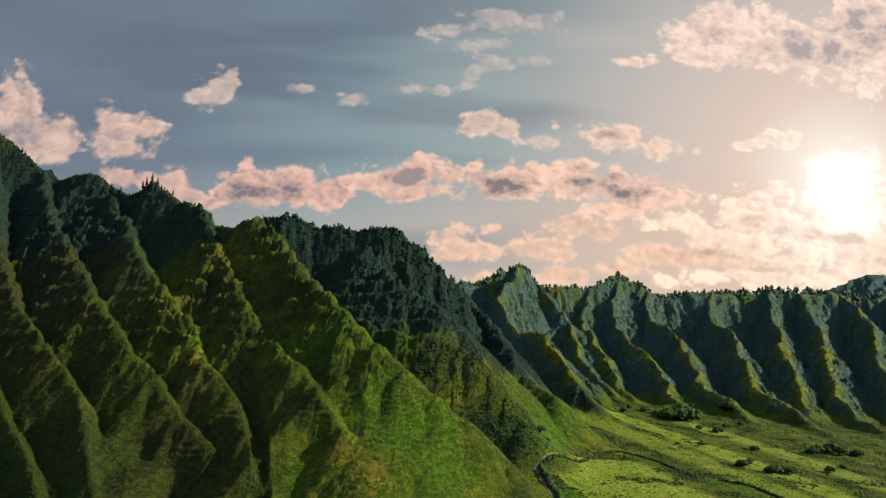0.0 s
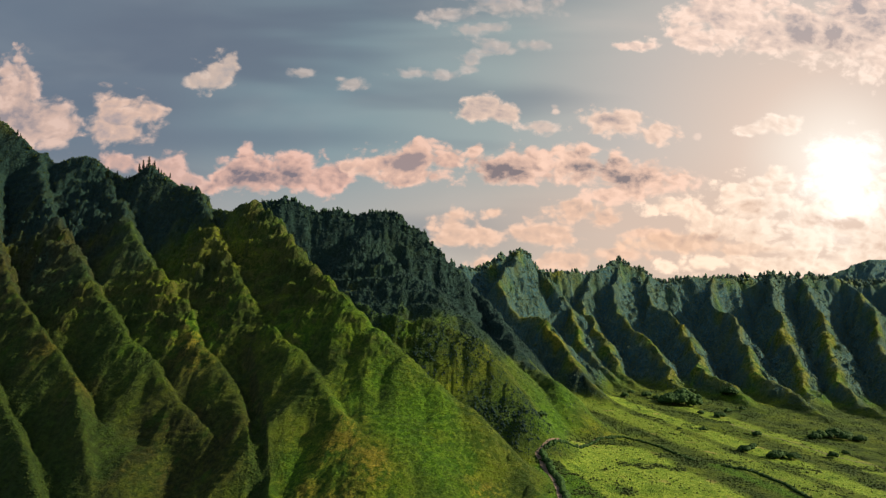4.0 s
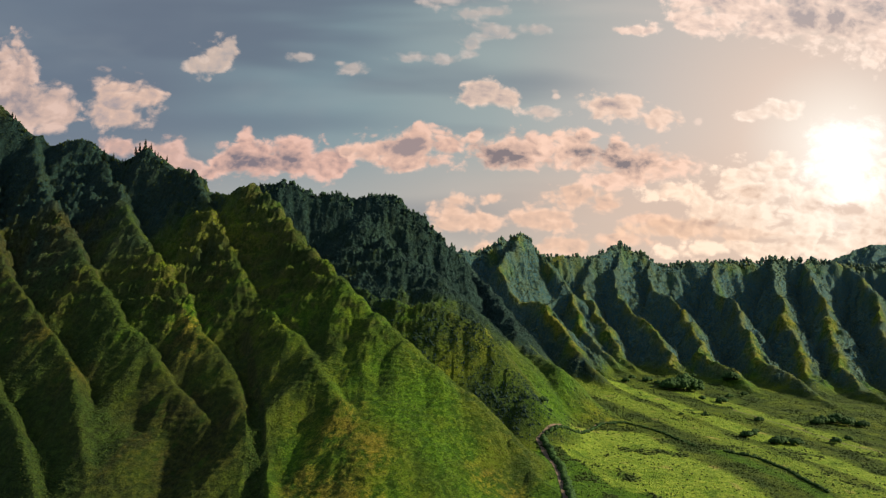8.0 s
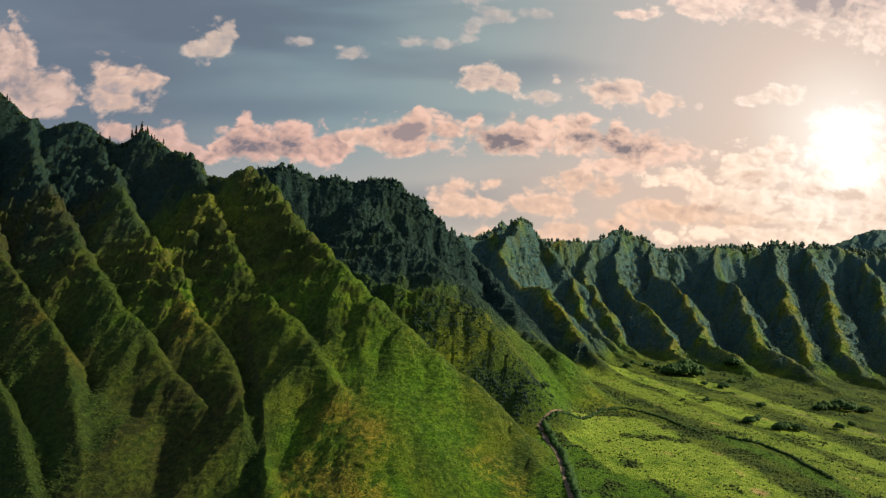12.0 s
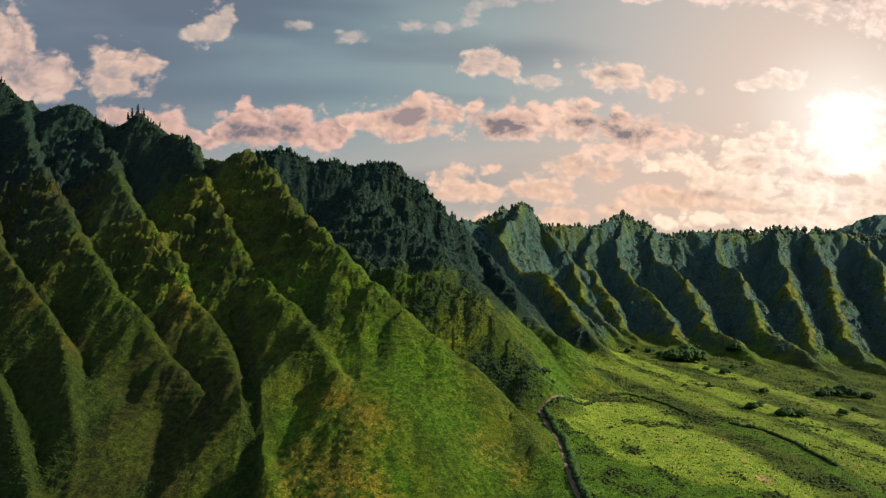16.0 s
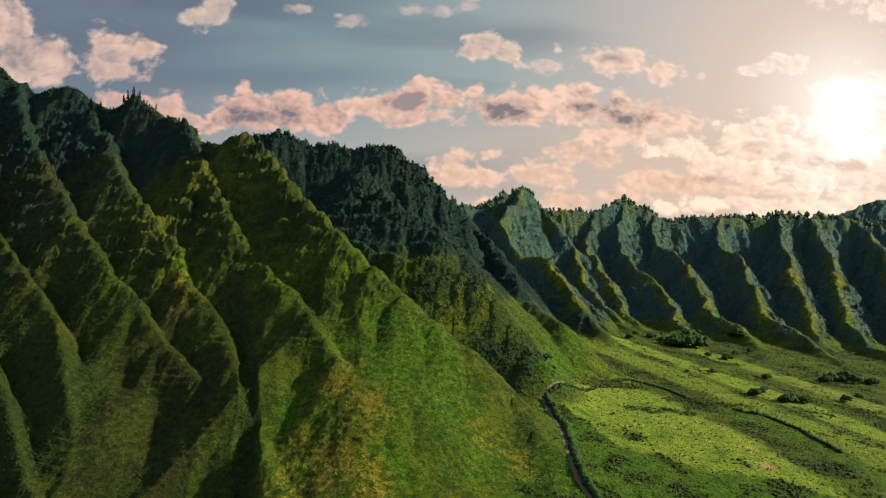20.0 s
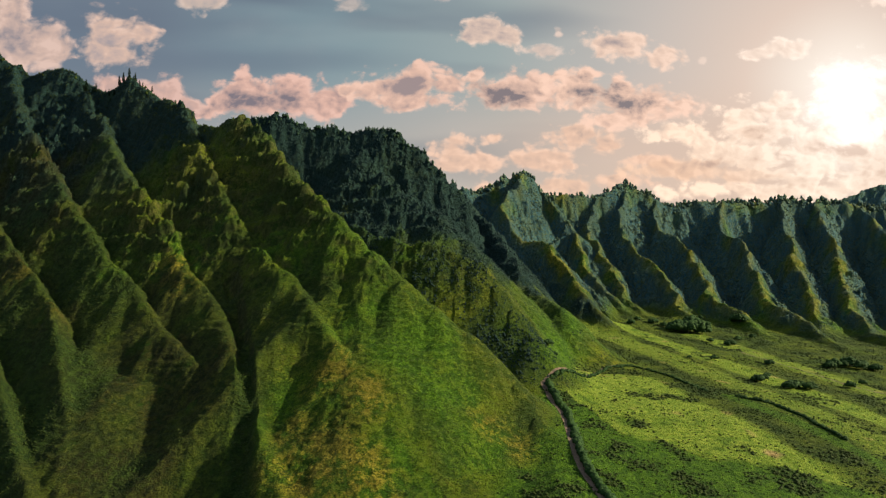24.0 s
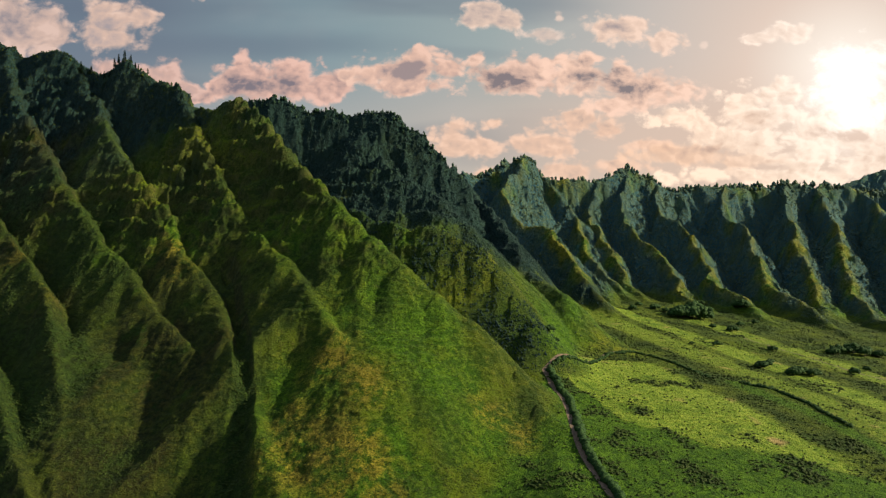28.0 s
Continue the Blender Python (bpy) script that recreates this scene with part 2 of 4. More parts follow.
def terrain_material():
    """Grass, scrub, dry crests, bare lava rock and meadow, by what grows where, with shade and haze in some colours."""
    m, n, out = material("mountain_cover")
    geo = n.tree.nodes.new("ShaderNodeNewGeometry")
    p = geo.outputs["Position"]
    up = n.tree.nodes.new("ShaderNodeSeparateXYZ")
    n.put(up.inputs[0], geo.outputs["Normal"])
    steep = n.math("SUBTRACT", 1.0, up.outputs[2])
    big, mid, fine = n.noise(p, 0.008, 5), n.noise(p, 0.04, 6, 0.62), n.noise(p, 0.16, 6, 0.70)
    tiny = n.noise(p, 0.7, 4, 0.7)
    grain = n.math("ADD", n.math("MULTIPLY", fine, 0.6), n.math("MULTIPLY", tiny, 0.4))
    crest, wood_shade, meadow, dry = n.attr("crest"), n.attr("wood_shade"), n.attr("meadow"), n.attr("dry")
    lush, bare = n.attr("lush"), n.attr("bare")
    grass = n.mix(n.ramp(n.math("ADD", n.math("MULTIPLY", mid, 0.6), n.math("MULTIPLY", grain, 0.4)), 0.42, 0.58), (0.027, 0.046, 0.003), (0.094, 0.124, 0.004))
    grass = n.mix(n.ramp(fine, 0.5, 0.66), grass, (0.135, 0.125, 0.010))
    green = n.mix(n.ramp(fine, 0.4, 0.62), (0.023, 0.062, 0.002), (0.062, 0.128, 0.004))
    grass = n.mix(lush, grass, green)
    lime = n.mix(n.ramp(fine, 0.40, 0.60), (0.088, 0.148, 0.011), (0.178, 0.230, 0.028))
    lime = n.mix(n.ramp(mid, 0.55, 0.68), lime, (0.055, 0.105, 0.008))
    c = n.mix(meadow, grass, lime)
    # straw of crests and dry patches, brightened to pass for sunlit edges
    sunlit_straw = n.mix(n.ramp(fine, 0.42, 0.6), (0.090, 0.082, 0.006), (0.210, 0.168, 0.020))
    c = n.mix(n.math("MULTIPLY", n.math("ADD", n.math("MULTIPLY", crest, 0.75), dry), n.ramp(n.math("ADD", n.math("MULTIPLY", mid, 0.6), n.math("MULTIPLY", grain, 0.4)), 0.42, 0.58), clamp=True), c, sunlit_straw)
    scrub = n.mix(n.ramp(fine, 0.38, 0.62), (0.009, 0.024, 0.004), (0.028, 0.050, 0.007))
    # woods of the massif, with its shade darkened into the colour
    shaded_wood = n.mix(n.ramp(fine, 0.38, 0.62), (0.004, 0.016, 0.019), (0.012, 0.032, 0.031))
    # far woods: haze and shade in the blue tone, sunlight in the olive
    hazed_wood = n.mix(n.ramp(fine, 0.38, 0.62), (0.018, 0.066, 0.104), (0.048, 0.080, 0.058))
    shaded_wood = n.mix(n.attr("afar"), shaded_wood, hazed_wood)
    # further back the scrub takes these shade and haze tones
    scrub = n.mix(n.attr("shade_tint"), scrub, shaded_wood)
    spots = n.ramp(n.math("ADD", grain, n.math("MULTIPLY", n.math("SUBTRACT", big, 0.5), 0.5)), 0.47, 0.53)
    amount = n.math("ADD", n.math("MULTIPLY", wood_shade, 0.9), n.math("MULTIPLY", n.math("SUBTRACT", 1.0, meadow), n.math("MULTIPLY", spots, n.math("SUBTRACT", 0.65, n.math("MULTIPLY", lush, 0.5)))), clamp=True)
    # brown-olive heath, its colour darkened further for shade on the left slopes
    shaded_heath = n.mix(n.ramp(fine, 0.38, 0.62), (0.010, 0.013, 0.003), (0.042, 0.036, 0.007))
    c = n.mix(n.math("MULTIPLY", n.attr("shaded_heath"), n.ramp(mid, 0.26, 0.44)), c, shaded_heath)
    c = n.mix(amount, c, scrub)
    rock = n.mix(n.ramp(fine, 0.35, 0.65), (0.016, 0.016, 0.009), (0.060, 0.047, 0.026))
    cliff = n.math("MULTIPLY", n.ramp(steep, 0.40, 0.60), n.ramp(mid, 0.34, 0.50))
    c = n.mix(n.math("MULTIPLY", cliff, n.math("MULTIPLY", n.math("SUBTRACT", 0.48, n.math("MULTIPLY", wood_shade, 0.4)), n.math("SUBTRACT", 1.0, n.math("MULTIPLY", n.attr("shade_tint"), 0.85)))), c, rock)
    bush = n.math("MULTIPLY", n.ramp(n.noise(p, 0.30, 5, 0.68), 0.52, 0.60), n.math("SUBTRACT", 0.62, n.math("MULTIPLY", meadow, 0.45)))
    c = n.mix(bush, c, n.mix(0.35, (0.010, 0.022, 0.003), c))
    c = n.mix(1.0, c, n.mix(n.ramp(tiny, 0.36, 0.64), (0.62, 0.66, 0.70), (1.34, 1.28, 1.15)), "MULTIPLY")
    earth = n.mix(n.ramp(fine, 0.4, 0.6), (0.20, 0.12, 0.065), (0.34, 0.22, 0.11))
    c = n.mix(bare, c, earth)
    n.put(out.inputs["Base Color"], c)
    n.put(out.inputs["Roughness"], 0.9)
    n.put(out.inputs["Specular IOR Level"], 0.12)
    bump = n.node("ShaderNodeBump", Strength=1.0, Distance=5.0, Height=n.math("ADD", n.math("MULTIPLY", fine, 1.0), n.math("MULTIPLY", tiny, 0.5)))
    n.put(out.inputs["Normal"], bump.outputs[0])
    return m


def foliage_material(name, dark, light, scale=0.35):
    m, n, out = material(name)
    geo = n.tree.nodes.new("ShaderNodeNewGeometry")
    p = geo.outputs["Position"]
    island = geo.outputs["Random Per Island"]
    f = n.noise(p, scale, 4, 0.65)
    c = n.mix(n.math("ADD", n.math("MULTIPLY", n.ramp(f, 0.35, 0.65), 0.6), n.math("MULTIPLY", island, 0.4)), dark, light)
    n.put(out.inputs["Base Color"], c)
    n.put(out.inputs["Roughness"], 0.8)
    n.put(out.inputs["Specular IOR Level"], 0.15)
    bump = n.node("ShaderNodeBump", Strength=0.8, Distance=0.8, Height=n.noise(p, 1.3, 3, 0.7))
    n.put(out.inputs["Normal"], bump.outputs[0])
    return m


def plain_material(name, dark, light, scale, rough=0.9):
    m, n, out = material(name)
    p = n.tree.nodes.new("ShaderNodeNewGeometry").outputs["Position"]
    n.put(out.inputs["Base Color"], n.mix(n.ramp(n.noise(p, scale, 6, 0.65), 0.35, 0.65), dark, light))
    n.put(out.inputs["Roughness"], rough)
    bump = n.node("ShaderNodeBump", Strength=0.6, Distance=0.2, Height=n.noise(p, scale * 4, 4, 0.7))
    n.put(out.inputs["Normal"], bump.outputs[0])
    return m


COVER = terrain_material()
SCRUB = foliage_material("scrub_leaves", (0.010, 0.022, 0.003), (0.029, 0.044, 0.005))
# blue dark tone stands in for haze and shade, olive for sunlit leaves
HAZED_FOREST = foliage_material("hazed_forest_leaves", (0.012, 0.050, 0.078), (0.072, 0.090, 0.020))
CANOPY = foliage_material("dark_tree_leaves", (0.006, 0.024, 0.006), (0.026, 0.058, 0.010), 0.6)
NEEDLES = foliage_material("conifer_needles", (0.008, 0.024, 0.014), (0.022, 0.046, 0.022), 0.8)
# forest colour darkened for the shade that lies on the massif
SHADED_CONIFERS = foliage_material("shaded_conifer_forest", (0.003, 0.014, 0.016), (0.012, 0.030, 0.026))
BARK = plain_material("bark", (0.05, 0.035, 0.025), (0.14, 0.10, 0.07), 1.5)
DIRT = plain_material("dirt_road", (0.055, 0.037, 0.024), (0.115, 0.076, 0.05), 0.5)


# ---- the lie of the land ----
def lattice(ix, iy, seed):
    """A random number from 0 to 1 for each whole-numbered place."""
    h = (ix.astype(np.int64) * 374761393 + iy.astype(np.int64) * 668265263 + seed * 974634777) & 0xFFFFFFFF
    h = ((h ^ (h >> 13)) * 1274126177) & 0xFFFFFFFF
    return ((h ^ (h >> 16)) & 0xFFFF) / 65535.0


def wave(x, y, size, seed=0):
    """Smooth gradient noise, about -1 to 1, with lumps of that many metres."""
    x, y = x / size, y / size
    ix, iy = np.floor(x), np.floor(y)
    fx, fy = x - ix, y - iy
    u, v = fx * fx * fx * (fx * (fx * 6 - 15) + 10), fy * fy * fy * (fy * (fy * 6 - 15) + 10)
    total = 0.0
    for ox in (0, 1):
        for oy in (0, 1):
            a = lattice(ix + ox, iy + oy, seed) * 2 * np.pi
            g = np.cos(a) * (fx - ox) + np.sin(a) * (fy - oy)
            total = total + g * (u if ox else 1 - u) * (v if oy else 1 - v)
    return total * 1.5


def fractal(x, y, size, octaves, seed=0, gain=0.5):
    total, amp = 0.0, 1.0
    for i in range(octaves):
        total = total + amp * wave(x, y, size, seed + i)
        size, amp = size / 2.03, amp * gain
    return total


def floor_height(x, y):
    """The valley floor climbs gently towards the head of the valley and falls away to the open side."""
    yy = np.clip(y, 330, 1500)
    return 14 + np.where(yy > 800, 0.13, 0.24) * (yy - 800) - 0.09 * (np.clip(x, 100, 1300) - 250) - 0.3 * np.clip(100 - x, 0, 260) + 1.6 * fractal(x, y, 90, 3, 40)


# Crests and spurs, each as a line of points that it climbs down along, with
# how steep its flanks are and how round its back is at the upper and lower end,
# and how far its
# lower end melts into the slope beside it.
RIDGES = []


def ridge(group, name, *points, flank=(1.1, 0.9), back=(5, 10), melt=0.0):
    RIDGES.append((group, name, np.array(points, float), flank, back, melt))


ridge("near", "crest line", (-891, 1370, 640), (-791, 1340, 585), (-715, 1310, 533), (-660, 1290, 486), (-618, 1280, 469), (-567, 1263, 478), (-502, 1235, 432), (-463, 1215, 434), (-435, 1207, 446), (-383, 1170, 403), (-347, 1150, 394), (-310, 1120, 355), (-280, 1100, 355), (-241, 1076, 361), flank=(1.9, 1.9), back=(4, 4))
ridge("near", "outer spur", (-891, 1370, 640), (-701, 1130, 352), (-557, 960, 197), (-474, 870, 120), (-388, 780, 59), (-318, 690, -3), (-207, 562, -91), flank=(1.6, 1.25), back=(3, 3))
ridge("near", "brown spur", (-791, 1340, 585), (-612, 1090, 313), (-523, 990, 227), (-435, 905, 163), (-375, 850, 121), (-339, 800, 79), (-307, 745, 34), (-288, 690, -12), (-217, 536, -106), flank=(1.6, 1.25), back=(3, 3))
ridge("near", "long spur", (-660, 1290, 486), (-580, 1170, 382), (-494, 1075, 300), (-428, 1000, 239), (-356, 922, 173), (-307, 880, 141), flank=(1.45, 1.25), back=(4, 6))
ridge("near", "long spur foot", (-307, 880, 141), (-259, 830, 99), (-211, 785, 67), (-174, 750, 38), (-153, 705, -7), (-53, 568, -100), flank=(1.3, 1.0), back=(5, 8))
ridge("near", "cliff spur", (-567, 1263, 478), (-519, 1225, 430), (-456, 1150, 366), (-406, 1080, 309), (-367, 1030, 268), (-324, 990, 235), (-289, 945, 197), (-253, 890, 154), (-210, 845, 121), (-178, 790, 85), (-153, 735, 45), (-74, 584, -49), flank=(1.3, 1.2), back=(4, 8))
ridge("near", "green spur", (-347, 1150, 394), (-291, 1060, 318), (-255, 1005, 265), (-216, 945, 217), (-187, 905, 182), (-142, 850, 153), flank=(1.3, 1.3), back=(4, 6))
ridge("near", "green spur foot", (-142, 850, 153), (-111, 805, 122), (-81, 762, 87), (-52, 730, 53), (-26, 712, 29), (-7, 680, -6), (108, 554, -99), flank=(1.4, 0.95), back=(6, 10))
ridge("near", "pointed spur", (-241, 1076, 361), (-210, 1050, 335), (-184, 1010, 299), (-155, 970, 265), (-122, 930, 236), flank=(1.5, 1.3), back=(4, 6))
ridge("near", "pointed spur foot", (-122, 930, 236), (-87, 885, 203), (-57, 855, 174), (-26, 830, 146), (8, 812, 119), (36, 800, 95), (62, 790, 69), (80, 775, 52), (94, 745, 23), (192, 606, -70), flank=(1.3, 0.85), back=(6, 10))
# the broad even slopes that fill the hollows between the spurs lower down
ridge("near", "green slope", (-80, 843, 133), (-43, 811, 98), (-6, 781, 60), (28, 755, 25), (48, 734, 0), (74, 690, -34), (160, 584, -108), flank=(0.9, 0.9), back=(60, 70), melt=8)
ridge("near", "dark slope", (-310, 830, 80), (-281, 798, 52), (-239, 746, 7), (-219, 692, -35), (-135, 556, -124), flank=(0.9, 0.9), back=(50, 65), melt=8)
ridge("massif", "massif crest", (-290, 1285, 401), (-264, 1280, 402), (-241, 1276, 409), (-198, 1272, 394), (-180, 1268, 383), (-143, 1264, 383), (-105, 1259, 376), (-80, 1255, 383), (-64, 1250, 384), (-33, 1244, 368), (-10, 1238, 346), (21, 1230, 314), (49, 1224, 284), flank=(2.2, 2.2), back=(4, 4))
ridge("massif", "hook spur", (-106, 1262, 375), (-100, 1240, 346), (-91, 1215, 322), (-71, 1180, 296), (-42, 1150, 275), (11, 1110, 241), (49, 1080, 203), (70, 1060, 176), (91, 1040, 139), (110, 1020, 109), (135, 990, 84), flank=(1.0, 1.0), back=(6, 8))
ridge("massif", "round spur", (-98, 1060, 219), (-73, 1025, 205), (-40, 1005, 194), (24, 990, 185), (61, 975, 168), (76, 955, 142), (94, 930, 113), (112, 900, 86), flank=(1.6, 1.0), back=(4, 8))
ridge("massif", "saddle spur", (56, 1400, 305), (86, 1290, 249), (108, 1220, 217), (120, 1170, 188), (127, 1125, 159), (139, 1100, 137), (171, 1060, 113), flank=(1.6, 1.0), back=(4, 8))
ridge("wall", "wall crest", (72, 1780, 351), (122, 1800, 357), (177, 1830, 379), (224, 1850, 404), (277, 1870, 358), (342, 1890, 354), (400, 1905, 355), (462, 1930, 383), (497, 1950, 396), (546, 1955, 363), (597, 1960, 338), (651, 1970, 348), (732, 1985, 355), (857, 2020, 358), (912, 2025, 368), (1008, 2030, 366), (1117, 2050, 357), (1257, 2080, 356), flank=(1.7, 1.7), back=(4, 4))
ridge("wall", "first rib", (224, 1850, 404), (152, 1640, 303), (169, 1580, 257), (181, 1540, 226), (210, 1510, 222), (232, 1480, 213), (244, 1400, 164), (259, 1330, 125), (285, 1260, 77), flank=(1.5, 0.9), back=(3, 7))
ridge("wall", "second rib", (277, 1870, 358), (296, 1790, 306), (323, 1760, 262), (325, 1680, 211), (329, 1590, 161), (344, 1510, 123), (363, 1420, 81), flank=(1.5, 0.9), back=(3, 7))
ridge("wall", "third rib", (400, 1905, 355), (367, 1790, 248), (378, 1700, 200), (383, 1620, 162), (379, 1520, 117), (390, 1410, 69), flank=(1.5, 0.9), back=(3, 7))
ridge("wall", "fourth rib", (497, 1950, 396), (458, 1880, 329), (441, 1790, 255), (455, 1710, 212), (468, 1630, 176), (472, 1560, 145), (466, 1470, 103), (477, 1370, 62), flank=(1.5, 0.9), back=(3, 7))
ridge("wall", "fifth rib", (560, 1955, 357), (541, 1850, 272), (559, 1800, 249), (577, 1740, 220), (556, 1630, 168), (536, 1480, 110), (556, 1430, 94), (561, 1350, 61), (580, 1270, 23), flank=(1.5, 0.9), back=(3, 7))
ridge("wall", "sixth rib", (732, 1985, 355), (699, 1880, 275), (712, 1790, 236), (683, 1650, 169), (650, 1530, 118), (664, 1430, 89), (658, 1340, 54), (662, 1270, 30), flank=(1.5, 0.9), back=(3, 7))
ridge("wall", "seventh rib", (912, 2025, 368), (856, 1880, 276), (824, 1780, 217), (793, 1680, 164), (745, 1540, 107), (704, 1420, 59), flank=(1.5, 0.9), back=(3, 7))
ridge("wall", "eighth rib", (1008, 2030, 366), (954, 1900, 284), (921, 1790, 217), (876, 1680, 164), (818, 1530, 102), (786, 1420, 61), (791, 1330, 38), flank=(1.5, 0.9), back=(3, 7))
ridge("wall", "ninth rib", (1117, 2050, 357), (1120, 1980, 320), (1099, 1880, 263), (1014, 1720, 177), (948, 1560, 107), (899, 1420, 59), flank=(1.5, 0.9), back=(3, 7))
ridge("wall", "tenth rib", (1257, 2080, 356), (1198, 1900, 264), (1129, 1740, 178), (1021, 1520, 86), flank=(1.5, 0.9), back=(3, 7))
ridge("distance", "distant ridge", (1404, 2750, 432), (1519, 2750, 473), (1602, 2750, 502), (1715, 2750, 501), (1914, 2800, 491), (2205, 2850, 478), flank=(0.7, 0.7), back=(10, 10))


def band(x, y, a, b, width):
    """1 on the line from a to b, falling to 0 at that distance from it."""
    ex, ey = b[0] - a[0], b[1] - a[1]
    k = np.clip(((x - a[0]) * ex + (y - a[1]) * ey) / (ex * ex + ey * ey), 0, 1)
    return np.clip(1.5 - 1.5 * np.hypot(x - a[0] - k * ex, y - a[1] - k * ey) / width, 0, 1)


# the bush-filled ravine below the cliff spur
RAVINE = [(-205, 880, 8), (-168, 790, 8), (-151, 726, 9), (-147, 690, 13), (-143, 655, 17), (-138, 590, 20)]


def gully_line(x, y):
    total = np.zeros(x.shape)
    for (ax, ay, aw), (bx, by, bw) in zip(RAVINE, RAVINE[1:]):
        total = np.maximum(total, band(x, y, (ax, ay), (bx, by), (aw + bw) / 2))
    return total


def lie(x, y):
    """Height and cover of the land at arrays of places."""
    flat = floor_height(x, y)
    bend = 3.5 + 8.0 * np.clip((y - 1280) / 200, 0, 1)
    wx = x + bend * fractal(x, y, 75, 3, 11) + 1.5 * wave(x, y, 14, 15)
    wy = y + bend * fractal(x, y, 75, 3, 21) + 1.5 * wave(x, y, 14, 25)
    best, whose = {}, {}
    crest = np.full(x.shape, 1e3)
    for number, (group, name, pts, flank, back, melt) in enumerate(RIDGES):
        run = np.r_[0, np.cumsum(np.hypot(*(np.diff(pts[:, :2], axis=0).T)))]
        top = best.get(group)
        if top is None:
            top = best[group] = np.full(x.shape, -500.0)
            whose[group] = np.full(x.shape, number)
        lo, hi = pts[:, :2].min(0) - 520, pts[:, :2].max(0) + 520
        near = (wx > lo[0]) & (wx < hi[0]) & (wy > lo[1]) & (wy < hi[1])
        ax, ay = wx[near], wy[near]
        mine, close, share = np.full(ax.shape, -500.0), np.full(ax.shape, 1e3), np.zeros(ax.shape)
        for i in range(len(pts) - 1):
            a, b = pts[i], pts[i + 1]
            ex, ey = b[0] - a[0], b[1] - a[1]
            k = np.clip(((ax - a[0]) * ex + (ay - a[1]) * ey) / (ex * ex + ey * ey), 0, 1)
            d = np.hypot(ax - a[0] - k * ex, ay - a[1] - k * ey)
            f = (run[i] + k * (run[i + 1] - run[i])) / run[-1]
            w = back[0] + (back[1] - back[0]) * f
            slope = flank[0] + (flank[1] - flank[0]) * f
            z = a[2] + k * (b[2] - a[2]) - slope * (np.sqrt(d * d + w * w) - w)
            take = z > mine
            mine = np.where(take, z, mine)
            close = np.where(take, d, close)
            share = np.where(take, f, share)
        s, d, f = share * run[-1], close, share
        deep = 0.3 if "foot" in name or "slope" in name else np.clip(11 - 15 * f, 0.5, 11) if group == "near" else 5.0 if group == "massif" else np.clip(15 - 11 * f, 5, 15)
        ribs = deep * (np.abs(wave(s + number * 71.0, d * 0.25, 26, 60)) * np.clip(d / 30, 0, 1) + 0.45 * np.abs(wave(s + number * 37.0, d * 0.35, 11, 62)) * np.clip(d / 12, 0, 1))
        if group == "wall":
            ribs = ribs + 20 * np.abs(wave(s + number * 19.0, d * 0.4, 70, 64)) * np.clip(d / 50, 0, 1)
        knobs = 10.0 if group == "wall" else 3.5
        mine = mine - ribs + knobs * np.clip(1.2 - f, 0.2, 1) * np.clip(1 - d / 60, 0, 1) * (wave(s + number * 53.0, d * 0.5, 38, 66) + 0.5 * wave(s + number * 29.0, d * 0.5, 17, 67)) * np.clip(s / 40, 0, 1)
        old = top[near]
        soft = 3 + melt * np.clip((210 - mine) / 150, 0, 1)
        m = np.clip(0.5 + 0.5 * (mine - old) / soft, 0, 1)
        top[near] = old * (1 - m) + mine * m + soft * m * (1 - m)
        who = whose[group]
        who[near] = np.where(mine > old, number, who[near])
        c = crest[near]
        crest[near] = np.where(mine >= old, close, np.minimum(c, close + 8))
    names = list(best)
    stack = np.stack([best[g] for g in names])
    owner = stack.argmax(0)
    hill = stack.max(0)
    who = np.stack([whose[g] for g in names])[owner, np.arange(len(owner))]
    rise = hill - flat
    m = np.clip(0.5 + 0.5 * rise / 26, 0, 1)
    h = flat * (1 - m) + hill * m + 26 * m * (1 - m)
    hilly = np.clip(rise / 25, 0, 1)
    even = 0.35 + 0.65 * np.clip((h - 90) / 120, 0, 1)
    lumps = even * (fractal(x, y, 30, 2, 31) * 0.8 + np.abs(wave(x, y, 11, 33)) * 2.4) + np.abs(wave(0.83 * x - 0.56 * y + 2.5 * wave(x, y, 9, 54), 0.56 * x + 0.83 * y + 2.5 * wave(x, y, 9, 55), 4.6, 34)) * (0.5 + even)
    ledges = np.sin(h / 3.6 + 2.2 * wave(x, y, 60, 36)) * np.clip(wave(x, y, 85, 37) * 1.6 + 0.35, 0, 1) * 2.0 * (even - 0.3)
    h = h + hilly * (lumps + ledges) + (1 - hilly) * np.abs(wave(x, y, 7, 35)) * 0.5
    h = h + hilly * np.clip(wave(x, y, 55, 46) * 2 + 0.4, 0, 1) * 0.45 * np.sin(h / 0.95 + 2.5 * wave(x, y, 22, 47)) * np.clip((1300 - y) / 100, 0, 1)
    upper = hilly * np.clip((h - 120) / 110, 0, 1) * np.clip((crest - 5) / 20, 0, 1) * np.clip((1280 - y) / 60, 0, 1)
    broken = np.clip(0.65 + 0.9 * wave(x, y, 120, 48), 0.25, 1.2)
    h = h + upper * broken * (6.0 - 9.0 * np.abs(wave(x, y, 30, 43)) - 11.0 * np.abs(wave(x, y, 14, 44)) - 6.5 * np.abs(wave(x, y, 6.5, 49)) + 4.0 * np.sin(h / 3.3 + 3.0 * wave(x, y, 40, 45)))
    far = hilly * np.clip((y - 1080) / 120, 0, 1) * np.clip((crest - 2) / 16, 0, 1)
    far = far * (0.3 + 0.7 * np.clip((y - 1330) / 120, 0, 1))
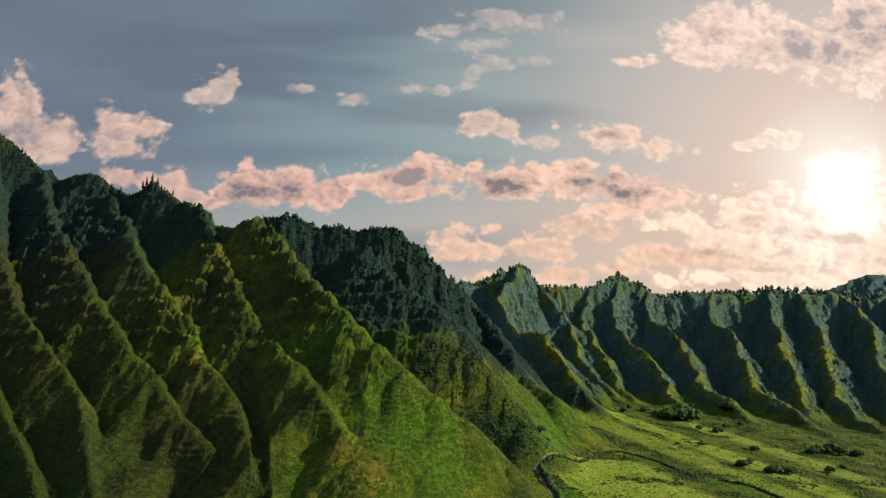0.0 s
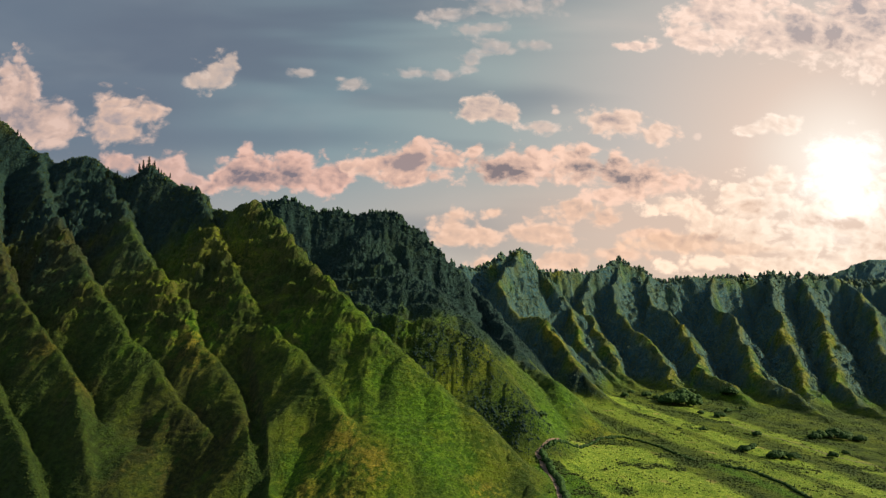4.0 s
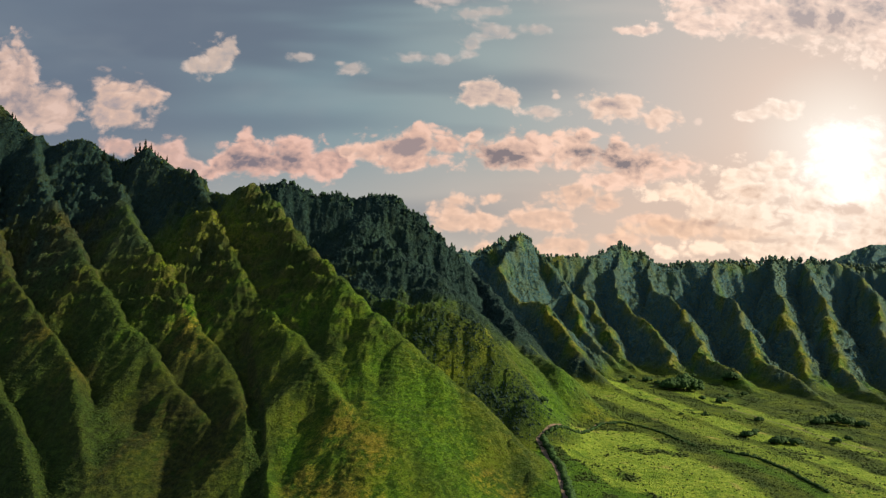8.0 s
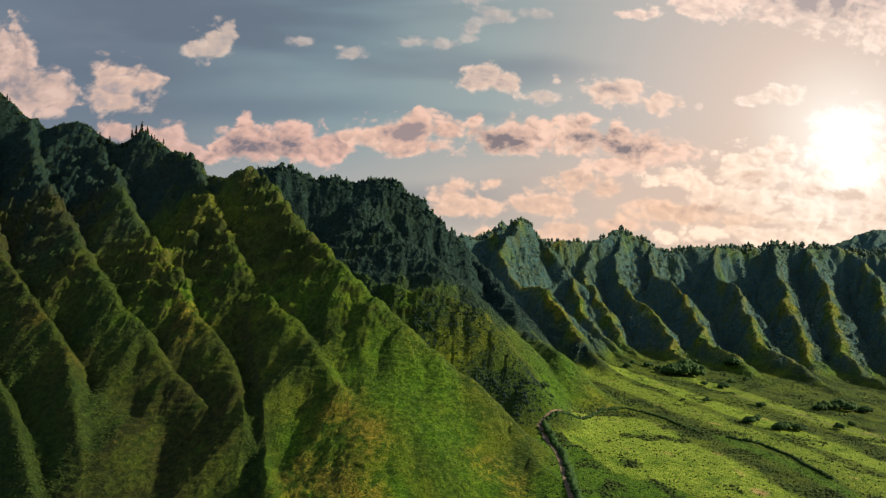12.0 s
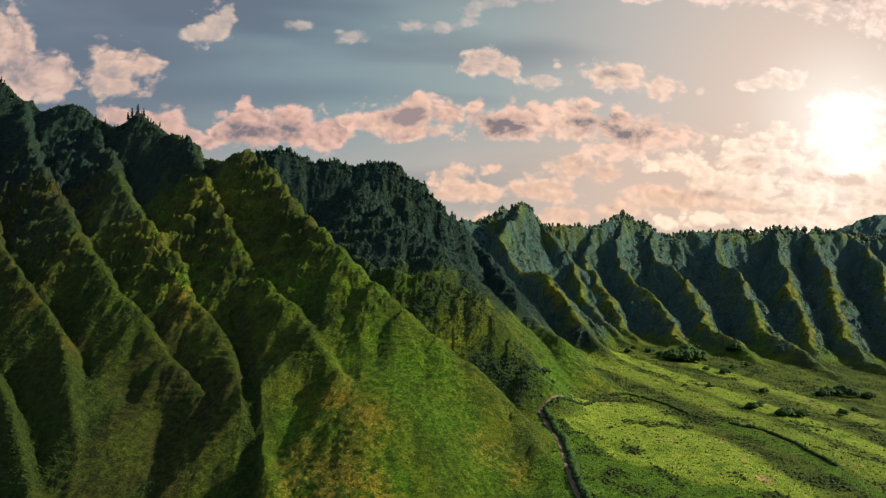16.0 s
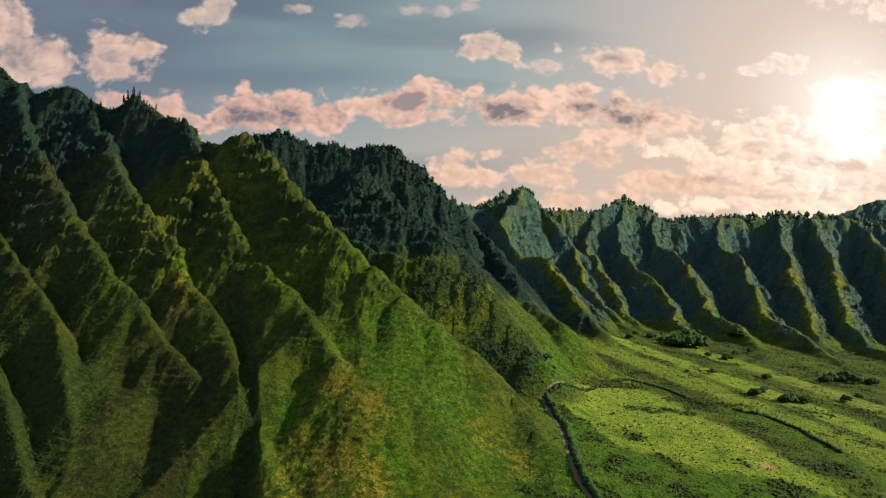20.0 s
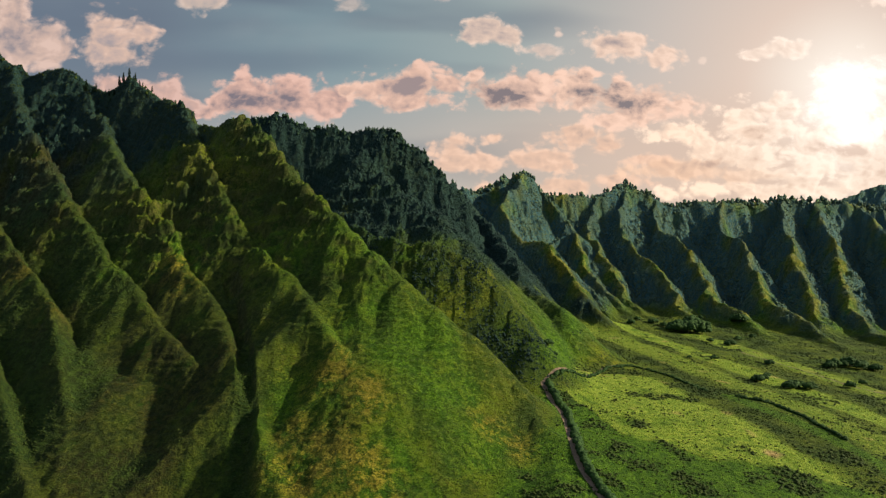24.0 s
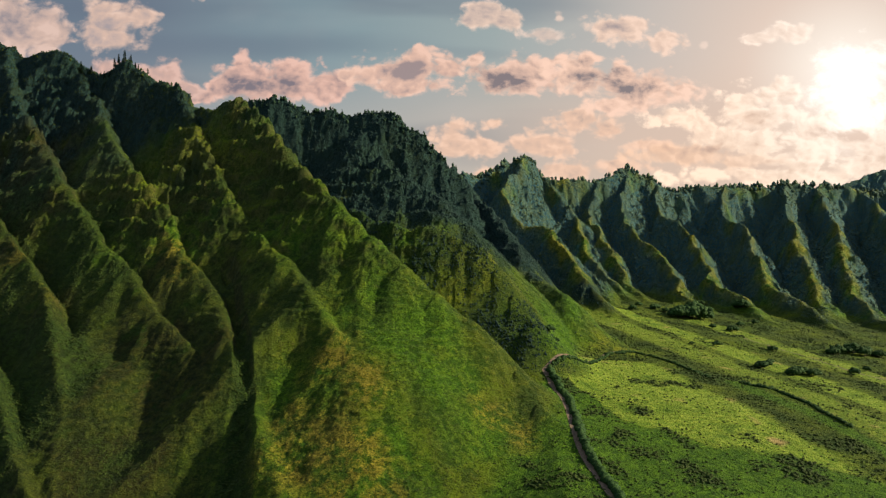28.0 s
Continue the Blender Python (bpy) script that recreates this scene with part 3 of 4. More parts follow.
    h = h + far * (8.0 - 24.0 * np.abs(wave(x, y, 50, 38)) - 15.0 * np.abs(wave(x, y, 22, 39)) - 8.0 * np.abs(wave(x, y, 10, 50)))
    h = h - 7.0 * gully_line(x, y) * np.clip(1.2 + wave(x, y, 18, 52), 0.4, 1.6)
    owner = np.where(rise > 2, owner, -1)
    return h, owner, names, rise, crest, np.where(rise > 2, who, -1)


# dry straw-coloured patches, some painted for sunlit spots, and lush green ones on the near mountain: (x, y, radius)
DRY_SUNLIT = [(-272, 909, 20), (-247, 872, 20), (-431, 898, 24), (-373, 843, 24), (-78, 741, 22), (-50, 711, 20), (56, 722, 15), (74, 708, 16), (-88, 668, 34), (-55, 650, 30), (-110, 698, 16), (-241, 1068, 12), (-513, 1104, 22), (-187, 740, 14)]
LUSH = [(0, 770, 40), (20, 735, 36), (40, 700, 34), (-60, 790, 38), (-30, 760, 34), (-105, 725, 30), (-230, 830, 20), (-190, 780, 22), (-170, 900, 22)]


def patches(x, y, spots, n):
    total = np.zeros(x.shape)
    for cx, cy, r in spots:
        total = np.maximum(total, np.exp(-((x - cx) ** 2 + (y - cy) ** 2) / (r * r)) * 1.5)
    return np.clip(total + n * 0.6 * (total > 0.15), 0, 1)


def cover(x, y, h, owner, names, rise, crest, who):
    """What grows where, and where the cover carries shade: each kind from 0 to 1."""
    hilly = np.clip(rise / 30, 0, 1)
    n1, n2 = fractal(x, y, 120, 4, 71), fractal(x, y, 45, 4, 81)
    far = np.clip((y - 1050) / 250, 0, 1)
    upper = np.clip((h - 70) / 160, 0, 1)
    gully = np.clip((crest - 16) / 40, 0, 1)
    crested = np.exp(-(crest / np.where(far > 0.5, 12.0, 13.0)) ** 2) * hilly
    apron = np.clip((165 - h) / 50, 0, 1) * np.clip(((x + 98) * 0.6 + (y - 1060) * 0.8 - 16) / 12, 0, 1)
    # forest on the massif, raised to darken it for shade
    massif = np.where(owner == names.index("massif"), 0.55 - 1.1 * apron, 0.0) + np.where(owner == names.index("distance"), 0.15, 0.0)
    # the last term adds dark scrub as shade on the lower left slopes
    wood_shade = hilly * np.clip(-0.15 + massif + far * 0.92 + n2 * 0.7 + gully * (0.12 + 0.13 * far + (0.15 + 0.75 * far) * upper) - (0.75 + 0.35 * far) * (1 - 0.75 * far * np.clip((h - 200) / 90, 0, 1)) * crested * (1 - massif) + 0.9 * np.clip((-285 - x) / 60, 0, 1) * np.clip((230 - h) / 100, 0, 1) * (1 - far), 0, 1)
    dry = np.clip(n1 * 1.4 - 0.15, 0, 1) * hilly * (1 - far) * 0.7
    lush = np.clip(n1 * -1.3 + 0.35, 0, 1)
    dry = np.maximum(dry * (0.25 + 0.2 * upper), patches(x, y, DRY_SUNLIT, n2))
    lush = np.maximum(lush, patches(x, y, LUSH, n2))
    # meadow and pasture strips run down the valley side by side
    along = (x - 300) * 0.33 - (y - 950) * 0.944
    across = (x - 300) * 0.944 + (y - 950) * 0.33 + 7 * n2 + 5 * wave(x, y, 160, 93)
    edges = [-215, -185, -45, -25, 32, 42, 85, 95, 108, 116, 150, 158, 212, 222, 258, 270]
    pale = [0, 1, 1, 0, 0, 0.7, 0.8, 0.2, 0.2, 1, 1, 0.1, 0.1, 0.9, 0.9, 0]
    floor_part = 1 - np.clip((rise + 6) / 14, 0, 1)
    begin = np.where(across < -20, y < 965 + 10 * n2 + 0.25 * (x - 240), y < 1330)
    ends = np.clip((y - np.interp(x, [140, 156, 168, 212, 271, 330, 420], [830, 799, 758, 734, 715, 690, 640]) - 12 * n2) / 10, 0, 1)
    ends = np.where(across < -20, ends, 1)
    meadow = np.interp(across, edges, pale) * floor_part * begin * ends
    vivid = np.exp(-(((x - 300) * 0.944 + (y - 950) * 0.33 - 19 - 3 * n2) / 12.0) ** 4) * np.clip((930 - y) / 15, 0, 1) * floor_part
    lush = np.clip(lush * (1 - 0.6 * floor_part) + vivid + floor_part * (1 - ends), 0, 1)
    wood_shade = wood_shade * (1 - 0.85 * np.maximum(dry, patches(x, y, LUSH, n2)))
    rough = floor_part * (1 - meadow) * (1 - vivid) * ends
    wood_shade = np.clip(wood_shade * (1 - 0.9 * floor_part) + rough * np.clip(0.35 + n2 * 0.9, 0, 1) * 0.7 + meadow * np.clip(n2 * 1.8 - 0.65, 0, 0.8) + floor_part * (1 - ends) * np.clip(n2 * 1.5 - 0.1, 0, 0.7), 0, 1)
    wood_shade = np.maximum(wood_shade, 1.3 * gully_line(x, y) * np.clip((820 - y) / 60, 0, 1)).clip(0, 1)
    bare = np.clip(wave(x, y, 26, 95) * 3 - 1.7, 0, 1) * meadow * np.clip((ends - 0.5) * 2, 0, 1) * 0.8
    # heath, thickest on the left, where it also stands in for shade
    shaded_heath = hilly * np.clip(np.clip((-330 - x) / 150, 0, 1) * 0.9 * upper + np.clip((-125 - x) / 70, 0, 1) * 0.95 * (1 - upper) + 0.12 * upper + 0.4 * n2, 0, 1) * np.clip((1150 - y - 0.3 * x) / 100, 0, 1)
    return {"shaded_heath": shaded_heath, "crest": crested, "wood_shade": wood_shade, "meadow": meadow, "dry": dry, "lush": lush, "bare": bare, "afar": np.clip((y - 1330) / 150, 0, 1), "shade_tint": hilly * np.clip((y - 980) / 120, 0, 1)}


def sheet_mesh(name, verts, quads, values, normals=None):
    """A mesh from arrays, keeping only the places that its faces use."""
    used = np.unique(quads)
    index = np.full(len(verts), -1)
    index[used] = np.arange(len(used))
    me = bpy.data.meshes.new(name)
    q = index[quads]
    me.vertices.add(len(used))
    me.vertices.foreach_set("co", verts[used].astype(np.float32).ravel())
    me.loops.add(q.size)
    me.loops.foreach_set("vertex_index", q.astype(np.int32).ravel())
    me.polygons.add(len(q))
    me.polygons.foreach_set("loop_start", np.arange(0, q.size, q.shape[1], dtype=np.int32))
    me.polygons.foreach_set("use_smooth", np.ones(len(q), dtype=bool))
    for key, v in values.items():
        a = me.attributes.new(key, "FLOAT", "POINT")
        a.data.foreach_set("value", v[used].astype(np.float32))
    me.update(calc_edges=True)
    me.validate()
    if normals is not None:
        me.normals_split_custom_set_from_vertices(normals[used])
    return me


def build_land():
    """One sheet of land out to the horizon, closest-woven across the valley, split into ground and mountains."""
    turn = np.radians(np.r_[np.linspace(-180, -60, 22)[:-1], np.linspace(-60, -36, 40)[:-1], np.linspace(-36, 36.5, 860), np.linspace(36.5, 60, 40)[1:], np.linspace(60, 180, 22)[1:]])
    r = np.r_[np.linspace(0.5, 500, 36)[:-1], np.geomspace(500, 2150, 800), np.geomspace(2150, 3200, 70)[1:], np.geomspace(3200, 4900, 14)[1:]]
    rr, tt = np.meshgrid(r, turn, indexing="ij")
    x, y = (rr * np.sin(tt)).ravel(), (rr * np.cos(tt)).ravel()
    h, owner, names, rise, crest, who = lie(x, y)
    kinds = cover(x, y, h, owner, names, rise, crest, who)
    verts = np.c_[x, y, h]
    rows, cols = len(r), len(turn)
    grid = verts.reshape(rows, cols, 3)
    normals = np.cross(np.gradient(grid, axis=1), np.gradient(grid, axis=0)).reshape(-1, 3)
    normals = normals / np.linalg.norm(normals, axis=1, keepdims=True)
    i = (np.arange(rows - 1)[:, None] * cols + np.arange(cols - 1)[None]).ravel()
    quads = np.stack([i, i + 1, i + 1 + cols, i + cols], 1)
    of = who[i]
    tags = {
        "near": "steep fluted green mountain with grassy spurs and dark gullies",
        "massif": "shaded forested mountain with tree-lined crest and hooked spur",
        "wall": "long fluted mountain wall with dark woods between sunlit ribs",
        "distance": "distant mountain ridge rising behind the long wall",
    }
    for g in names:
        mountain = tagged(new("mountain"), tags[g], "mountain")
        for number, (group, name, *rest) in enumerate(RIDGES):
            mine = quads[of == number]
            if group != g or not len(mine):
                continue
            kind = "crest" if "crest" in name or "ridge" in name else "rib" if "rib" in name else "spur"
            me = sheet_mesh(kind, verts, mine, kinds, normals)
            me.materials.append(COVER)
            new(kind, me).parent = mountain
    me = sheet_mesh("ground", verts, quads[of == -1], kinds, normals)
    me.materials.append(COVER)
    tagged(new("ground", me), "green valley floor with pale meadow strips", "ground", kind="structure")


build_land()


# ---- plants, road and trees ----
def height_at(x, y):
    return lie(np.atleast_1d(np.float64(x)), np.atleast_1d(np.float64(y)))[0]


def part(name, bm, mat, parent, label=""):
    me = bpy.data.meshes.new(name)
    bm.to_mesh(me)
    bm.free()
    me.materials.append(mat)
    ob = new(name, me)
    ob.parent = parent
    if label:
        ob["label"] = label
    return ob


ico = bmesh.new()
bmesh.ops.create_icosphere(ico, subdivisions=1, radius=1.0)
BALL = np.array([v.co[:] for v in ico.verts])
BALL_FACES = np.array([[v.index for v in f.verts] for f in ico.faces])
ico.free()


TUFT = np.array([(1, 0, 0), (0, 1, 0), (-1, 0, 0), (0, -1, 0), (0, 0, 1), (0, 0, -1)], float)
TUFT_FACES = np.array([(0, 1, 4), (1, 2, 4), (2, 3, 4), (3, 0, 4), (1, 0, 5), (2, 1, 5), (3, 2, 5), (0, 3, 5)])


def clumps(name, places, radii, mat, label, category, tall=0.8, seed=3, small=False):
    """Many small uneven leaf clumps joined into one mesh."""
    g = np.random.default_rng(seed)
    n = len(places)
    ball, ball_faces = (TUFT, TUFT_FACES) if small else (BALL, BALL_FACES)
    shape = ball[None] * (1 + g.uniform(-0.38, 0.38, (n, len(ball), 1)))
    shape = shape * np.stack([radii * g.uniform(0.75, 1.3, n), radii * g.uniform(0.75, 1.3, n), radii * tall * g.uniform(0.7, 1.35, n)], 1)[:, None]
    a = g.uniform(0, 2 * np.pi, n)
    c, s = np.cos(a)[:, None], np.sin(a)[:, None]
    x, y = shape[..., 0] * c - shape[..., 1] * s, shape[..., 0] * s + shape[..., 1] * c
    verts = np.stack([x, y, shape[..., 2]], -1) + places[:, None] + np.array([0, 0, 0.25]) * radii[:, None, None]
    faces = ball_faces[None] + np.arange(n)[:, None, None] * len(ball)
    me = sheet_mesh(name, verts.reshape(-1, 3), faces.reshape(-1, 3), {})
    me.materials.append(mat)
    return tagged(new(name, me), label, category, kind="stuff")


def scatter():
    g = np.random.default_rng(11)
    n = 420000
    r, a = np.exp(g.uniform(np.log(470), np.log(2250), n)), np.radians(g.uniform(-34, 35, n))
    x, y = r * np.sin(a), r * np.cos(a)
    h, owner, names, rise, crest, who = lie(x, y)
    k = cover(x, y, h, owner, names, rise, crest, who)
    p = np.c_[x, y, h]
    dice = g.uniform(0, 1, n)
    near = np.array([names.index("near")])
    on_near = (owner == near) & (r < 1500)
    pick = on_near & (dice < 0.24 + 0.5 * k["wood_shade"])
    clumps("scrub", p[pick], g.uniform(0.35, 1.0, pick.sum()) * (0.8 + 0.8 * k["wood_shade"][pick]), SCRUB, "low green scrub scattered over steep grassy slopes", "shrubs", 0.5, 5, True)
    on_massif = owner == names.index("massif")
    pick = on_massif & (dice < 0.04 + 0.5 * k["wood_shade"])
    clumps("forest", p[pick], g.uniform(0.5, 1.3, pick.sum()) * (0.7 + 0.4 * k["wood_shade"][pick]), SHADED_CONIFERS, "dense conifer forest on the shaded mountain, shade darkened into its colour", "trees", 1.7, 8, True)
    pick = (owner >= 0) & ~on_near & ~on_massif & (dice < 0.03 + 0.85 * k["wood_shade"])
    clumps("forest", p[pick], g.uniform(0.9, 2.1, pick.sum()) * (0.7 + 0.4 * k["wood_shade"][pick]) * np.clip(r[pick] / 1500, 0.75, 1.3), HAZED_FOREST, "dark green woods on the mountain flanks, tinted blue for haze", "trees", 0.9, 6, True)
    pick = (owner < 0) & (dice < 0.05 + 0.45 * k["wood_shade"])
    clumps("scrub", p[pick], g.uniform(0.6, 1.8, pick.sum()) * (0.7 + 0.7 * k["wood_shade"][pick]), SCRUB, "patches of dark scrub on the valley floor", "shrubs", 0.7, 7, True)


def along_ridge(name, lo, hi, step, g):
    """Places along a crest, between two shares of its length."""
    pts = next(q[2] for q in RIDGES if q[1] == name)
    run = np.r_[0, np.cumsum(np.hypot(*(np.diff(pts[:, :2], axis=0).T)))]
    s = np.arange(lo * run[-1], hi * run[-1], step)
    s = s + g.uniform(-step, step, len(s))
    x, y = np.interp(s, run, pts[:, 0]) + g.normal(0, 4, len(s)), np.interp(s, run, pts[:, 1]) + g.normal(0, 5, len(s))
    return np.c_[x, y, height_at(x, y)]


def spires(name, places, tall, wide, mat, label, seed):
    """Upright uneven tree crowns in one mesh, each of three stacked tufts."""
    g = np.random.default_rng(seed)
    stack, size = [], []
    for level in range(4):
        stack.append(places + np.c_[g.normal(0, 0.5, (len(places), 2)), tall * (0.2 + 0.24 * level)])
        size.append(wide * (1.0 - 0.2 * level) * g.uniform(0.7, 1.25, len(places)))
    return clumps(name, np.concatenate(stack), np.concatenate(size), mat, label, "trees", 1.35, seed)


def crest_trees():
    g = np.random.default_rng(21)
    p = along_ridge("massif crest", 0.03, 1.0, 1.6, g)
    spires("crest_trees", p, g.uniform(2, 6.5, len(p)), g.uniform(1.1, 2.0, len(p)), NEEDLES, "dark conifers standing along the shaded crest", 31)
    p = along_ridge("wall crest", 0.0, 1.0, 2.6, g)
    spires("crest_trees", p, g.uniform(2, 9, len(p)), g.uniform(2.0, 4.2, len(p)), HAZED_FOREST, "uneven dark trees along the far mountain crest", 32)
    p = along_ridge("crest line", 0.05, 1.0, 6.0, g)
    spires("crest_shrubs", p, g.uniform(1, 3, len(p)), g.uniform(0.8, 1.7, len(p)), SCRUB, "shrubs growing on the near crest", 33)


def conifer(tall, seed):
    """A slim conifer: a tapered trunk and whorls of drooping boughs."""
    g = random.Random(seed)
    tree = new("conifer_tree")
    bm = bmesh.new()
    bmesh.ops.create_cone(bm, cap_ends=True, segments=7, radius1=0.02 * tall, radius2=0.004 * tall, depth=tall, matrix=Matrix.Translation((0, 0, tall / 2 - 0.6)))
    part("trunk", bm, BARK, tree, "thin brown trunk")
    bm = bmesh.new()
    z = 0.16 * tall
    while z < tall * 0.98:
        f = 1 - z / tall
        reach = tall * (0.07 + 0.15 * f) * g.uniform(0.75, 1.15)
        n = 7
        for i in range(n):
            a = 2 * math.pi * (i + g.random() * 0.7) / n
            d = Vector((math.cos(a), math.sin(a), 0))
            side = Vector((-d.y, d.x, 0)) * reach * 0.30
            l = reach * g.uniform(0.7, 1.2)
            root, tip = Vector((0, 0, z)), d * l + Vector((0, 0, z - l * g.uniform(0.05, 0.45)))
            mid = (root + tip) / 2 + Vector((0, 0, l * 0.22))
            vs = [bm.verts.new(v) for v in (root, mid + side, tip, mid - side, mid - Vector((0, 0, l * 0.28)))]
            for t in ((0, 1, 2), (0, 2, 3), (0, 4, 1), (1, 4, 2), (2, 4, 3), (3, 4, 0)):
                bm.faces.new([vs[q] for q in t])
        z += tall * 0.042 * g.uniform(0.8, 1.2)
    part("crown", bm, NEEDLES, tree, "dark drooping needle boughs")
    return tagged(tree, "slim dark conifer standing on the mountain crest", "tree", "conifers on the crest")


def broadleaf(wide, tall, seed):
    """A spreading tree: a tapered trunk, limbs, and a crown of many leaf clumps."""
    g = random.Random(seed)
    rng = np.random.default_rng(seed)
    tree = new("broadleaf_tree")
    bm = bmesh.new()
    bmesh.ops.create_cone(bm, cap_ends=True, segments=8, radius1=0.05 * tall, radius2=0.025 * tall, depth=tall * 0.55, matrix=Matrix.Translation((0, 0, tall * 0.24)))
    part("trunk", bm, BARK, tree, "short brown trunk")
    for i in range(4):
        bm = bmesh.new()
        a = i * 1.6 + g.random()
        tip = Vector((math.cos(a) * wide * 0.3, math.sin(a) * wide * 0.3, tall * 0.75))
        root = Vector((0, 0, tall * 0.35))
        m = Matrix.Translation((root + tip) / 2) @ (tip - root).to_track_quat("Z", "Y").to_matrix().to_4x4()
        bmesh.ops.create_cone(bm, cap_ends=True, segments=6, radius1=0.022 * tall, radius2=0.008 * tall, depth=(tip - root).length, matrix=m)
        part("limb", bm, BARK, tree)
    n = 130
    p = rng.normal(0, 1, (n, 3))
    p /= np.linalg.norm(p, axis=1)[:, None]
    p *= rng.uniform(0.45, 1.0, (n, 1)) ** 0.6
    p[:, 2] = np.abs(p[:, 2]) * 1.0 - 0.25
    lobes = 1 + 0.22 * np.sin(np.arctan2(p[:, 1], p[:, 0]) * 3 + seed)
    p = p * np.c_[lobes * wide / 2, lobes * wide / 2, np.full(n, tall * 0.52)] + [0, 0, tall * 0.48]
    crown = clumps("crown", p, rng.uniform(0.09, 0.17, n) * wide, CANOPY, "dark green uneven leaf crown", "", 0.8, seed)
    del crown["kind"]
    crown.parent = tree
    return tagged(tree, "spreading dark green tree on the valley floor", "tree", "trees in the valley")


def place(makers, rows, sink=0.3):
    """Sets trees on the ground: rows of (x, y, size), the first of each kind at its own place."""
    g = random.Random(5)
    first = {}
    for i, (x, y, size) in enumerate(rows):
        k = i % len(makers)
        m = pose(x, y, float(height_at(x, y)[0]) - sink, g.uniform(-3, 3), g.uniform(-3, 3), g.uniform(0, 360))
        s = Matrix.Diagonal((size, size, size * g.uniform(0.9, 1.1), 1))
        if k in first:
            ob = copy_thing(first[k], m)
        else:
            ob = first[k] = makers[k]
        ob.matrix_basis = m @ s


def strip(name, line, width, lift, mat, label, category):
    """A road along a line of places, lying on the land."""
    line = np.array(line, float)
    run = np.r_[0, np.cumsum(np.hypot(*np.diff(line, axis=0).T))]
    s = np.arange(0, run[-1], 2.0)
    x, y = np.interp(s, run, line[:, 0]), np.interp(s, run, line[:, 1])
    for _ in range(12):
        x[1:-1], y[1:-1] = (x[:-2] + 2 * x[1:-1] + x[2:]) / 4, (y[:-2] + 2 * y[1:-1] + y[2:]) / 4
    tx, ty = np.gradient(x), np.gradient(y)
    l = np.hypot(tx, ty)
    nx, ny = -ty / l, tx / l
    w = width / 2 * (1 + 0.25 * wave(s, s * 0, 9, 51))
    rows = [(x + nx * w * k, y + ny * w * k) for k in (-1.0, -0.5, 0.0, 0.5, 1.0)]
    pts = np.stack([np.stack([a, b, height_at(a, b) + lift - 0.1 * abs(k)], 1) for (a, b), k in zip(rows, (-1, -0.5, 0, 0.5, 1))], 1)
    pts[:, :, 2] = np.maximum(pts[:, :, 2], pts[:, :, 2].mean(1, keepdims=True) - 0.3)
    n, c = pts.shape[:2]
    i = (np.arange(n - 1)[:, None] * c + np.arange(c - 1)[None]).ravel()
    me = sheet_mesh(name, pts.reshape(-1, 3), np.stack([i, i + 1, i + 1 + c, i + c], 1)[:, ::-1], {})
    me.materials.append(mat)
    tagged(new(name, me), label, category, kind="structure")
    return x, y, nx, ny


def hedge(x, y, off, tall, name, label, seed, gap=1.5, mat=None, rows=2):
    g = np.random.default_rng(seed)
    run = np.r_[0, np.cumsum(np.hypot(np.diff(x), np.diff(y)))]
    s = np.repeat(np.arange(0, run[-1], gap), rows) + g.uniform(-gap, gap, len(np.repeat(np.arange(0, run[-1], gap), rows)))
    px, py = np.interp(s, run, x), np.interp(s, run, y)
    tx, ty = np.interp(s, run, np.gradient(x)), np.interp(s, run, np.gradient(y))
    l = np.hypot(tx, ty)
    o = off + g.normal(0, 0.9, len(s))
    px, py = px - ty / l * o, py + tx / l * o
    size = tall * g.uniform(0.3, 0.65, len(s))
    z = height_at(px, py) + size * 0.5
    clumps(name, np.c_[px, py, z], size, mat or CANOPY, label, "hedge", 1.0, seed)


scatter()
crest_trees()
ROAD = [(117, 849), (120, 832), (124, 788), (123, 743), (120, 703), (122, 675), (130, 630), (134, 580), (128, 500)]
rx, ry, rnx, rny = strip("dirt_road", ROAD, 5.0, 0.35, DIRT, "narrow brown dirt road through the grass", "road")
hedge(rx, ry, 5.2, 5.0, "hedge", "dark hedge of shrubs along the dirt road", 41, 1.1)
TRACK = [(117, 849), (131, 866), (157, 895), (211, 985), (253, 1015), (291, 980), (312, 921)]
tx, ty, tnx, tny = strip("farm_track", TRACK, 2.6, 0.3, DIRT, "faint earth track round the meadow", "track")
hedge(tx, ty, -3.0, 2.8, "hedge", "low dark shrubs beside the farm track", 42, 2.0)
hx = np.array([338, 369, 380, 382, 390], float)
hy = np.array([911, 894, 853, 810, 784], float)
